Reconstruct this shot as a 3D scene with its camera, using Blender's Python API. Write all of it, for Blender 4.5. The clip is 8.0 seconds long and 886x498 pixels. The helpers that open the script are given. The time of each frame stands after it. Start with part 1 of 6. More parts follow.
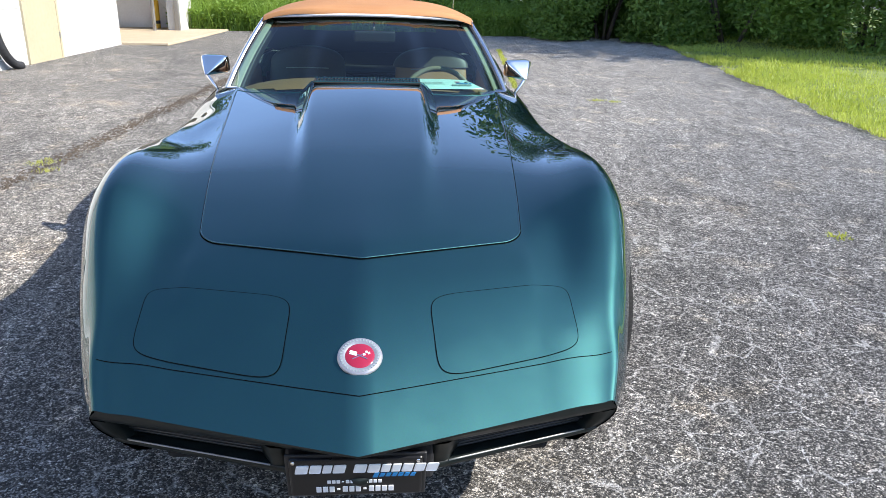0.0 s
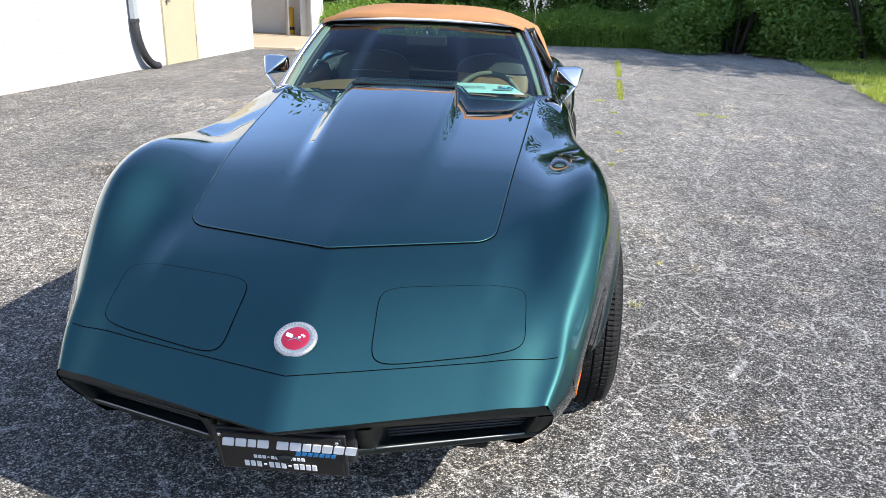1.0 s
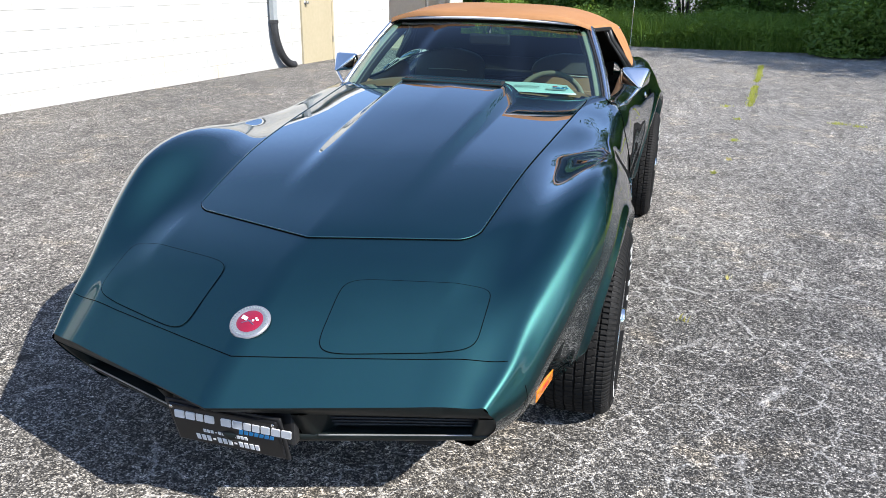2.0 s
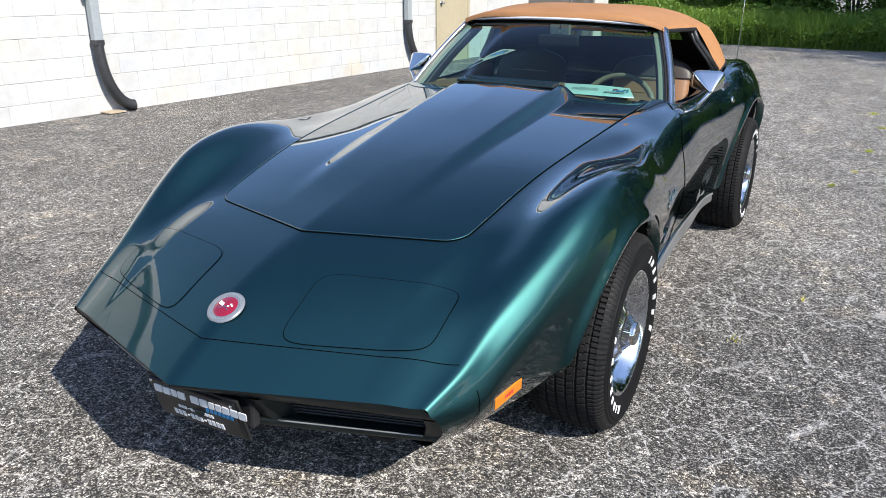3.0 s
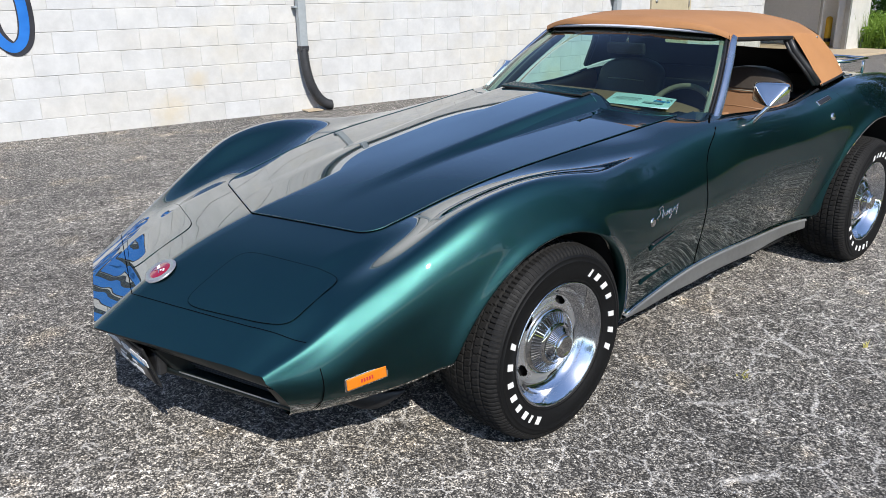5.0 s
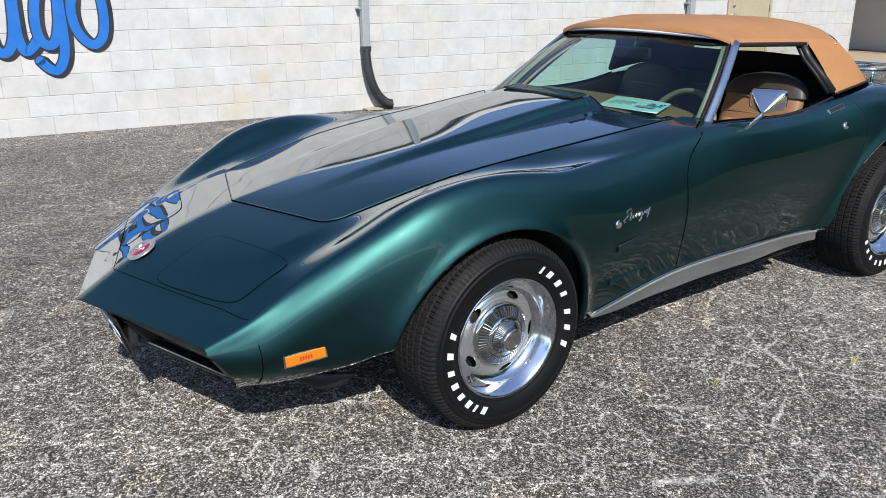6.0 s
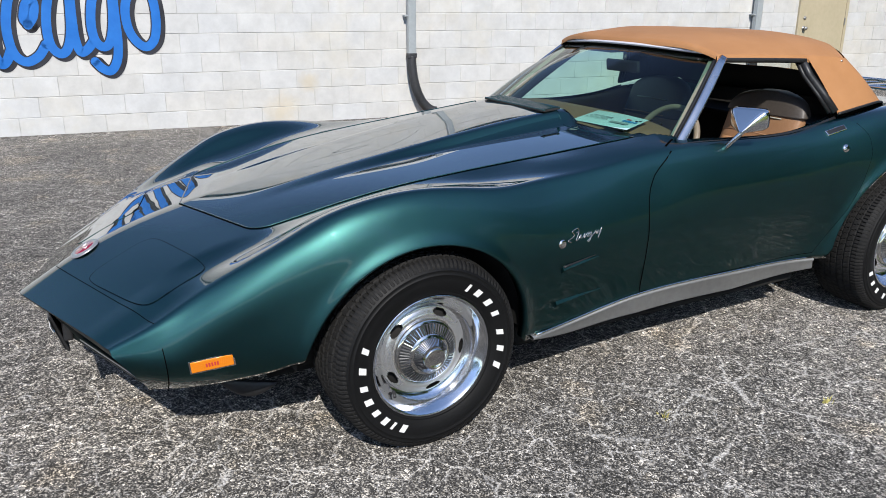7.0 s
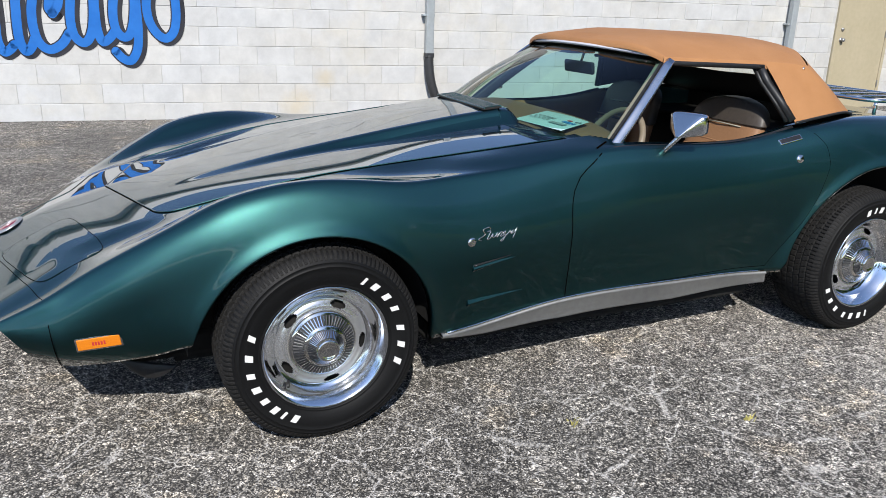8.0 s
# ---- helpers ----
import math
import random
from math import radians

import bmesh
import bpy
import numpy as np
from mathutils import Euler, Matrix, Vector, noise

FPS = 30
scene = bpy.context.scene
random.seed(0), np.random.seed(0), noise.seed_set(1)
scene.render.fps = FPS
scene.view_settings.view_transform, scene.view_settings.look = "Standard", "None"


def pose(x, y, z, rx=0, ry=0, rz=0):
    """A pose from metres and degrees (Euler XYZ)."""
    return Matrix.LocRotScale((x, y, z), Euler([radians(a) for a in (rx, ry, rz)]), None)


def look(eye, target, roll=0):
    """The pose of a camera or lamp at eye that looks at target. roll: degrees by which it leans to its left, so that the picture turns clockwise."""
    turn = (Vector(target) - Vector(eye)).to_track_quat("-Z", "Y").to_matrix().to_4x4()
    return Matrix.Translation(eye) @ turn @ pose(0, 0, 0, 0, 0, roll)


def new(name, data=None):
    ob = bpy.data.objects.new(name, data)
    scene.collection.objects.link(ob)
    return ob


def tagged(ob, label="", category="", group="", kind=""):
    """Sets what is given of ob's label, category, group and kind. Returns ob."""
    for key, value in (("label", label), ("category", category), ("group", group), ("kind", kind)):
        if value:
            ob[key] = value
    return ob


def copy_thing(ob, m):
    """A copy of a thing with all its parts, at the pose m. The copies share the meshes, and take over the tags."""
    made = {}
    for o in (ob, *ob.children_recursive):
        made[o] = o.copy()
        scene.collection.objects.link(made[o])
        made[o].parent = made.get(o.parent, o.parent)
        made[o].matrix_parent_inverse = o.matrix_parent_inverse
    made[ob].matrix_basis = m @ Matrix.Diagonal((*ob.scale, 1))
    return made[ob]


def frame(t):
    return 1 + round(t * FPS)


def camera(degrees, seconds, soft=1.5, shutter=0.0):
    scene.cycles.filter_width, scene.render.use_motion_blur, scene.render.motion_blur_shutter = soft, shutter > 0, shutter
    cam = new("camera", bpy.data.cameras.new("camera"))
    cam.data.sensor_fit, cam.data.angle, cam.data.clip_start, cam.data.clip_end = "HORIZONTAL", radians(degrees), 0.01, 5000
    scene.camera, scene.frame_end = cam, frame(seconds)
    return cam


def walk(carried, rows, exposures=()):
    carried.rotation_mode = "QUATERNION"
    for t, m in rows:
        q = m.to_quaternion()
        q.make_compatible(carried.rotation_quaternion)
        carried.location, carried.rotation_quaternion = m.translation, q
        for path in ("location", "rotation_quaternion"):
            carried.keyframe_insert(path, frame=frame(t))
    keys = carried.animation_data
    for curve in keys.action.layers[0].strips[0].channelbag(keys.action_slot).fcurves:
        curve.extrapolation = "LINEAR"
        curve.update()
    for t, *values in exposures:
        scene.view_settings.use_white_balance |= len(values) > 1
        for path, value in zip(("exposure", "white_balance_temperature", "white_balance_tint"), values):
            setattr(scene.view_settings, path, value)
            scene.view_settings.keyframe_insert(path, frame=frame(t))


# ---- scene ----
cam = camera(59.7, 8.0, 0.65)
PATH = [
    (0, (0.06, -2.524, 1.428), (0.22, -0.648, 0.752), 0.8),
    (0.5, (0.301, -2.585, 1.424), (0.301, -0.699, 0.759), 0.9),
    (1, (0.513, -2.56, 1.408), (0.341, -0.679, 0.752), 1.1),
    (1.5, (0.735, -2.481, 1.402), (0.38, -0.625, 0.747), 1.0),
    (2, (0.976, -2.464, 1.394), (0.436, -0.653, 0.739), 0.6),
    (2.1, (1.024, -2.473, 1.395), (0.444, -0.675, 0.739), 0.7),
    (2.2, (1.065, -2.465, 1.396), (0.451, -0.678, 0.741), 0.5),
    (3.3, (1.551, -2.216, 1.402), (0.553, -0.613, 0.743), -0.1),
    (3.5, (1.651, -2.175, 1.394), (0.59, -0.611, 0.737), -0.3),
    (4, (1.914, -2.091, 1.388), (0.715, -0.627, 0.739), -0.5),
    (4.5, (2.096, -1.931, 1.379), (0.781, -0.568, 0.738), -0.7),
    (4.7, (2.155, -1.858, 1.386), (0.801, -0.531, 0.749), -0.8),
    (5.8, (2.579, -1.565, 1.393), (1.053, -0.435, 0.766), -0.6),
    (6, (2.62, -1.505, 1.389), (1.069, -0.407, 0.764), -0.5),
    (6.5, (2.716, -1.277, 1.393), (1.104, -0.267, 0.777), -0.2),
    (7, (2.832, -1.064, 1.395), (1.169, -0.134, 0.787), 0.2),
    (7.5, (2.994, -0.86, 1.4), (1.294, 0.002, 0.796), 0.8),
    (7.8, (3.034, -0.731, 1.386), (1.318, 0.1, 0.781), 1.4),
    (8, (3.038, -0.637, 1.371), (1.316, 0.182, 0.768), 1.7),
]
walk(cam, [(t, look(eye, target, roll)) for t, eye, target, roll in PATH], exposures=((0, 1.54), (2, 1.27), (3.5, .89), (4.5, .78), (6, .67), (8, .61)))


def ground_z(x, y):
    """Gentle rise of the lot towards the building and the back."""
    return .0122 * max(0.0, .75 - x) + .006 * max(0.0, y - 3.0)


def wall_x(y):
    return -6.0 + .12 * y

# ---- light ----
SUN_TO = Vector((1.10, -0.42, 1.0)).normalized()
elev = math.asin(SUN_TO.z)
world = bpy.data.worlds.new("world")
scene.world = world
world.use_nodes = True
wn = world.node_tree.nodes
sky = wn.new("ShaderNodeTexSky")
sky.sky_type = "NISHITA"
sky.sun_disc = False
sky.sun_elevation = elev
sky.sun_rotation = math.atan2(SUN_TO.x, SUN_TO.y)
sky.air_density, sky.dust_density, sky.ozone_density = 0.75, 0.35, 5.0
wn["Background"].inputs["Strength"].default_value = 0.145
tone = wn.new("ShaderNodeHueSaturation")
tone.inputs["Saturation"].default_value = 0.92
world.node_tree.links.new(sky.outputs[0], tone.inputs["Color"])
world.node_tree.links.new(tone.outputs[0], wn["Background"].inputs["Color"])
sun = new("sun", bpy.data.lights.new("sun", "SUN"))
sun.data.energy, sun.data.angle, sun.data.color = 3.2, radians(0.53), (1.0, 0.955, 0.89)
sun.matrix_world = look(SUN_TO * 40, (0, 0, 0))


# ---- materials ----
class Mat:
    """A node material with a few short cuts."""

    def __init__(self, name, color=(0.5, 0.5, 0.5), rough=0.5, metal=0.0, **extra):
        self.m = bpy.data.materials.new(name)
        self.m.use_nodes = True
        self.t = self.m.node_tree
        self.b = self.t.nodes["Principled BSDF"]
        self.set("Base Color", (*color, 1))
        self.set("Roughness", rough)
        self.set("Metallic", metal)
        for k, v in extra.items():
            self.set(k.replace("_", " "), v)
        tc = self.t.nodes.new("ShaderNodeTexCoord")
        self.obj = tc.outputs["Object"]
        self.geo = self.t.nodes.new("ShaderNodeNewGeometry")

    def set(self, k, v):
        self.b.inputs[k].default_value = v

    def link(self, a, b):
        self.t.links.new(a, b)

    def pos(self):
        return self.geo.outputs["Position"]

    def noise(self, scale, detail=4.0, rough=0.55, vec=None, dist=0.0):
        n = self.t.nodes.new("ShaderNodeTexNoise")
        n.inputs["Scale"].default_value, n.inputs["Detail"].default_value = scale, detail
        n.inputs["Roughness"].default_value, n.inputs["Distortion"].default_value = rough, dist
        self.link(vec or self.pos(), n.inputs["Vector"])
        return n.outputs[0]

    def voronoi(self, scale, feature="F1", vec=None, out=0, rnd=1.0):
        n = self.t.nodes.new("ShaderNodeTexVoronoi")
        n.feature = feature
        n.inputs["Scale"].default_value = scale
        n.inputs["Randomness"].default_value = rnd
        self.link(vec or self.pos(), n.inputs["Vector"])
        return n.outputs[out]

    def ramp(self, fac, stops):
        n = self.t.nodes.new("ShaderNodeValToRGB")
        e = n.color_ramp.elements
        while len(e) < len(stops):
            e.new(0.5)
        for el, (p, c) in zip(e, stops):
            el.position = p
            el.color = (*c, 1) if len(c) == 3 else c
        self.link(fac, n.inputs[0])
        return n.outputs[0]

    def mix(self, fac, a, b, mode="MIX"):
        n = self.t.nodes.new("ShaderNodeMix")
        n.data_type, n.blend_type = "RGBA", mode
        for sock, v in ((n.inputs[0], fac), (n.inputs[6], a), (n.inputs[7], b)):
            if isinstance(v, (int, float)):
                sock.default_value = v
            elif isinstance(v, tuple):
                sock.default_value = (*v, 1)
            else:
                self.link(v, sock)
        return n.outputs[2]

    def math(self, op, a, b=0.0, clamp=False):
        n = self.t.nodes.new("ShaderNodeMath")
        n.operation, n.use_clamp = op, clamp
        for sock, v in zip(n.inputs, (a, b)):
            if isinstance(v, (int, float)):
                sock.default_value = v
            else:
                self.link(v, sock)
        return n.outputs[0]

    def scaled(self, x, y, z, vec=None):
        n = self.t.nodes.new("ShaderNodeMapping")
        n.inputs["Scale"].default_value = (x, y, z)
        self.link(vec or self.pos(), n.inputs["Vector"])
        return n.outputs[0]

    def random(self):
        return self.t.nodes.new("ShaderNodeObjectInfo").outputs["Random"]

    def island(self):
        return self.geo.outputs["Random Per Island"]

    def color(self, sock):
        self.link(sock, self.b.inputs["Base Color"])
        return self

    def rough(self, sock):
        self.link(sock, self.b.inputs["Roughness"])
        return self

    def bump(self, height, strength=0.3, distance=0.002):
        n = self.t.nodes.new("ShaderNodeBump")
        n.inputs["Strength"].default_value, n.inputs["Distance"].default_value = strength, distance
        self.link(height, n.inputs["Height"])
        prev = self.b.inputs["Normal"].links
        if prev:
            self.link(prev[0].from_socket, n.inputs["Normal"])
        self.link(n.outputs[0], self.b.inputs["Normal"])
        return self


def m_paint():
    """Metal flake under a deep clear coat whose gloss grows towards grazing angles."""
    k = Mat("green_metallic_paint")
    grain = k.voronoi(2600, out=1)
    lobes = []
    for tone, lo, hi in (((0.0130, 0.047, 0.0580), 0.66, 0.69), ((0.078, 0.240, 0.215), 0.41, 0.45)):
        flake = k.t.nodes.new("ShaderNodeBsdfAnisotropic")
        flake.distribution = "BECKMANN"
        k.link(k.mix(0.22, tone, grain, "OVERLAY"), flake.inputs["Color"])
        k.link(k.ramp(k.noise(9, 6, 0.65), [(0.3, (lo,) * 3), (0.75, (hi,) * 3)]), flake.inputs["Roughness"])
        lobes.append(flake)
    both = k.t.nodes.new("ShaderNodeMixShader")
    both.inputs[0].default_value = 0.27
    k.link(lobes[0].outputs[0], both.inputs[1])
    k.link(lobes[1].outputs[0], both.inputs[2])
    coat = k.t.nodes.new("ShaderNodeBsdfAnisotropic")
    coat.inputs["Roughness"].default_value = 0.006
    lw = k.t.nodes.new("ShaderNodeLayerWeight")
    lw.inputs["Blend"].default_value = 0.5
    f = k.ramp(lw.outputs["Facing"], [(0.0, (0.022,) * 3), (0.32, (0.030,) * 3), (0.45, (0.05,) * 3), (0.60, (0.20,) * 3), (0.72, (0.58,) * 3), (0.88, (0.88,) * 3), (1.0, (1.0,) * 3)])
    mx = k.t.nodes.new("ShaderNodeMixShader")
    k.link(f, mx.inputs[0])
    k.link(both.outputs[0], mx.inputs[1])
    k.link(coat.outputs[0], mx.inputs[2])
    k.link(mx.outputs[0], k.t.nodes["Material Output"].inputs["Surface"])
    return k.m


def m_speckle(name, c0, c1, scale, rough=0.6, metal=0.0, bump=0.15, dist=0.001, big=3.0, **extra):
    k = Mat(name, c0, rough, metal, **extra)
    a, b = k.noise(scale, 5, 0.6), k.noise(big, 3, 0.5)
    f = k.math("ADD", k.math("MULTIPLY", a, 0.6), k.math("MULTIPLY", b, 0.4))
    k.color(k.ramp(f, [(0.32, c0), (0.68, c1)]))
    k.rough(k.ramp(b, [(0.3, (max(rough - 0.08, 0.02),) * 3), (0.7, (min(rough + 0.08, 1),) * 3)]))
    k.bump(a, bump, dist)
    return k.m


def m_asphalt():
    k = Mat("worn_asphalt", (0.06, 0.06, 0.06), 0.9, 0.0)
    k.set("Specular IOR Level", 0.25)
    k.set("Diffuse Roughness", 1.0)
    sep, sep2 = k.t.nodes.new("ShaderNodeSeparateColor"), k.t.nodes.new("ShaderNodeSeparateColor")
    k.link(k.voronoi(205, out=1), sep.inputs[0])
    k.link(k.voronoi(62, out=1), sep2.inputs[0])
    # pale scuffed areas where the sealer is worn off the stones, stretched along the traffic
    wear = k.noise(0.8, 10, 0.74, k.scaled(1.0, 0.40, 1.0))
    wear2 = k.noise(9.0, 8, 0.80, k.scaled(1.0, 0.7, 1.0))
    w = k.math("ADD", k.math("MULTIPLY", wear, 0.5), k.math("MULTIPLY", wear2, 0.5))
    # the pale mask rises towards the far end and the open side
    xyz = k.t.nodes.new("ShaderNodeSeparateXYZ")
    k.link(k.pos(), xyz.inputs[0])
    far = k.ramp(k.math("MULTIPLY", k.math("ADD", xyz.outputs[1], 2.0), 0.1), [(0.12, (0, 0, 0)), (0.6, (0.13,) * 3)])
    open_side = k.ramp(k.math("MULTIPLY", k.math("ADD", xyz.outputs[0], 5.0), 0.1), [(0.22, (0.0,) * 3), (0.62, (1.35,) * 3)])
    w = k.math("ADD", w, k.math("MULTIPLY", far, open_side))
    wearm = k.ramp(w, [(0.44, (0, 0, 0)), (0.55, (0.30,) * 3), (0.66, (1, 1, 1))])
    # bare stones show more often in worn areas
    shift = k.math("ADD", sep.outputs[0], k.math("MULTIPLY", wearm, 0.26))
    stones = k.ramp(shift, [(0.0, (0.030, 0.030, 0.0305)), (0.46, (0.060, 0.0595, 0.0595)), (0.66, (0.105, 0.103, 0.101)), (0.80, (0.23, 0.224, 0.214)), (1.0, (0.42, 0.407, 0.388))])
    # pea-sized pits and pale knots that can still be told apart some metres off
    knots = k.ramp(k.math("ADD", sep2.outputs[1], k.math("MULTIPLY", wearm, 0.16)), [(0.0, (0.60,) * 3), (0.25, (0.92,) * 3), (0.76, (1.0,) * 3), (0.90, (1.55,) * 3), (1.0, (1.9,) * 3)])
    base = k.mix(1.0, stones, knots, "MULTIPLY")
    tint = k.ramp(k.noise(0.42, 5, 0.6), [(0.32, (0.77, 0.75, 0.715)), (0.5, (0.90, 0.87, 0.82)), (0.68, (1.07, 1.02, 0.94))])
    base = k.mix(1.0, base, tint, "MULTIPLY")
    clump = k.ramp(k.noise(55, 6, 0.85), [(0.38, (0.52,) * 3), (0.50, (0.95,) * 3), (0.61, (1.70,) * 3)])
    base = k.mix(1.0, base, clump, "MULTIPLY")
    streak = k.ramp(k.noise(7.0, 7, 0.78, k.scaled(1.0, 0.35, 1.0)), [(0.40, (0.86,) * 3), (0.52, (1.0,) * 3), (0.64, (1.26,) * 3)])
    base = k.mix(1.0, base, streak, "MULTIPLY")
    # thin broken pale veins, and a few dark cracks
    nz = k.t.nodes.new("ShaderNodeTexNoise")
    nz.inputs["Scale"].default_value, nz.inputs["Detail"].default_value = 5.0, 6
    nz.inputs["Roughness"].default_value = 0.7
    k.link(k.pos(), nz.inputs["Vector"])
    warp = k.t.nodes.new("ShaderNodeVectorMath")
    warp.operation = "MULTIPLY_ADD"
    k.link(nz.outputs["Color"], warp.inputs[0])
    warp.inputs[1].default_value = (0.13, 0.13, 0)
    k.link(k.pos(), warp.inputs[2])
    e1 = k.voronoi(2.1, "DISTANCE_TO_EDGE", warp.outputs[0])
    e2 = k.voronoi(6.5, "DISTANCE_TO_EDGE", warp.outputs[0])
    dark = k.math("MULTIPLY", k.ramp(e1, [(0.0, (1, 1, 1)), (0.010, (0, 0, 0))]), k.ramp(k.noise(3.0, 6, 0.75), [(0.50, (0, 0, 0)), (0.57, (1, 1, 1))]))
    pale = k.math("MULTIPLY", k.ramp(e2, [(0.0, (1, 1, 1)), (0.010, (0.7,) * 3), (0.026, (0, 0, 0))]), k.ramp(k.noise(3.5, 7, 0.8), [(0.42, (0, 0, 0)), (0.56, (1, 1, 1))]))
    pale = k.math("MULTIPLY", pale, k.math("ADD", k.math("MULTIPLY", k.math("POWER", sep.outputs[1], 1.2), 1.6), 0.15), True)
    # the crack net is at its densest by the car's front wheel
    away = k.t.nodes.new("ShaderNodeVectorMath")
    away.operation = "DISTANCE"
    k.link(k.pos(), away.inputs[0])
    away.inputs[1].default_value = (1.3, 0.1, 0)
    net = k.ramp(k.math("MULTIPLY", away.outputs["Value"], 0.2), [(0.25, (1, 1, 1)), (0.60, (0.45,) * 3)])
    base = k.mix(k.math("MULTIPLY", k.math("MULTIPLY", pale, net), 0.76), base, (0.62, 0.60, 0.57))
    # warm gritty patches where sand has gathered
    grit = k.ramp(k.noise(2.4, 7, 0.72), [(0.55, (0, 0, 0)), (0.68, (1, 1, 1))])
    base = k.mix(grit, base, k.mix(1.0, base, (1.60, 1.48, 1.30), "MULTIPLY"))
    base = k.mix(k.math("MULTIPLY", dark, 0.9), base, (0.016, 0.015, 0.014))
    k.color(base)
    h = k.math("ADD", k.math("MULTIPLY", k.voronoi(205), -1.0), k.math("MULTIPLY", dark, -1.0))
    k.bump(h, 0.8, 0.005)
    k.bump(k.noise(45, 4, 0.7), 0.7, 0.006)
    return k.m


def m_block():
    k = Mat("white_block_paint", (0.8, 0.8, 0.78), 0.62)
    r = k.random()
    tone = k.ramp(r, [(0.0, (0.545, 0.538, 0.512)), (0.35, (0.575, 0.562, 0.528)), (0.7, (0.565, 0.568, 0.560)), (1.0, (0.605, 0.594, 0.560))])
    # rolled-on patches of newer and older paint
    patch = k.ramp(k.noise(1.6, 4, 0.55, k.scaled(1, 1, 1.6)), [(0.47, (0, 0, 0)), (0.53, (1, 1, 1))])
    tone = k.mix(k.math("MULTIPLY", patch, 0.35), tone, (0.545, 0.550, 0.545))
    blotch = k.ramp(k.noise(5, 6, 0.7), [(0.35, (0.90,) * 3), (0.65, (1.05,) * 3)])
    tone = k.mix(1.0, tone, blotch, "MULTIPLY")
    stain = k.ramp(k.noise(1.1, 6, 0.65), [(0.54, (0, 0, 0)), (0.70, (1, 1, 1))])
    tone = k.mix(k.math("MULTIPLY", stain, 0.30), tone, (0.60, 0.535, 0.39))
    # rusty water stains low on the wall
    for spot, size in (((-5.80, 1.66, 0.22), 0.42), ((-5.76, 1.98, 0.52), 0.26), ((-5.15, 7.15, 0.16), 0.50)):
        d = k.t.nodes.new("ShaderNodeVectorMath")
        d.operation = "DISTANCE"
        k.link(k.pos(), d.inputs[0])
        d.inputs[1].default_value = spot
        near = k.math("ADD", k.math("DIVIDE", d.outputs["Value"], size), k.math("MULTIPLY", k.noise(7, 5, 0.7), 0.9))
        tone = k.mix(k.ramp(near, [(0.55, (0.42,) * 3), (1.25, (0, 0, 0))]), tone, (0.56, 0.45, 0.26))
    scuff = k.ramp(k.noise(14, 6, 0.7, k.scaled(1, 0.35, 1)), [(0.62, (0, 0, 0)), (0.70, (1, 1, 1))])
    tone = k.mix(k.math("MULTIPLY", scuff, 0.28), tone, (0.42, 0.40, 0.37))
    k.color(tone)
    k.bump(k.noise(55, 5, 0.7), 0.35, 0.004)
    k.bump(k.noise(7, 3, 0.5), 0.25, 0.006)
    return k.m


def m_leaf(name, dark, light, spread=0.5):
    k = Mat(name, dark, 0.5)
    k.set("Specular IOR Level", 0.3)
    k.color(k.mix(0.5, k.ramp(k.island(), [(0.0, dark), (0.6, tuple((a + b) / 2 for a, b in zip(dark, light))), (1.0, light)]),
                  k.ramp(k.noise(0.8, 3), [(0.3, dark), (0.7, light)])))
    k.set("Transmission Weight", 0.0)
    tr = k.t.nodes.new("ShaderNodeBsdfTranslucent")
    tr.inputs["Color"].default_value = (light[0] * 1.3, light[1] * 1.35, light[2] * 0.7, 1)
    mx = k.t.nodes.new("ShaderNodeMixShader")
    mx.inputs[0].default_value = 0.3
    out = k.t.nodes["Material Output"]
    k.link(k.b.outputs[0], mx.inputs[1])
    k.link(tr.outputs[0], mx.inputs[2])
    k.link(mx.outputs[0], out.inputs["Surface"])
    return k.m


def m_pane(name, tint, ior=1.5):
    k = Mat(name)
    t = k.t
    tr = t.nodes.new("ShaderNodeBsdfTransparent")
    tr.inputs["Color"].default_value = (*tint, 1)
    gl = t.nodes.new("ShaderNodeBsdfGlossy")
    gl.inputs["Roughness"].default_value = 0.005
    fr = t.nodes.new("ShaderNodeFresnel")
    fr.inputs["IOR"].default_value = ior
    mx = t.nodes.new("ShaderNodeMixShader")
    k.link(fr.outputs[0], mx.inputs[0])
    k.link(tr.outputs[0], mx.inputs[1])
    k.link(gl.outputs[0], mx.inputs[2])
    k.link(mx.outputs[0], t.nodes["Material Output"].inputs["Surface"])
    return k.m


def m_cloth(name, c0, c1):
    k = Mat(name, c0, 0.75)
    k.color(k.ramp(k.noise(5, 5, 0.6), [(0.3, c0), (0.7, c1)]))
    w = k.noise(700, 2, 0.6)
    k.bump(w, 0.35, 0.0012)
    k.bump(k.noise(4, 3, 0.5), 0.25, 0.012)
    return k.m


PAINT = m_paint()
SEAM = Mat("seam_shadow_rubber", (0.003, 0.003, 0.003), 1.0, Specular_IOR_Level=0.0).m
CHROME = m_speckle("chrome", (0.80, 0.765, 0.71), (0.86, 0.825, 0.77), 30, 0.06, 1.0, 0.02, 0.0004)
BRUSHED = m_speckle("satin_aluminium", (0.34, 0.34, 0.335), (0.42, 0.42, 0.41), 40, 0.52, 0.8, 0.06, 0.0006)
STEEL = m_speckle("polished_wheel_metal", (0.80, 0.81, 0.82), (0.90, 0.90, 0.91), 22, 0.09, 1.0, 0.04, 0.0006)
RALLY = m_speckle("silver_wheel_paint", (0.62, 0.63, 0.635), (0.72, 0.725, 0.73), 60, 0.27, 0.85, 0.05, 0.0005)
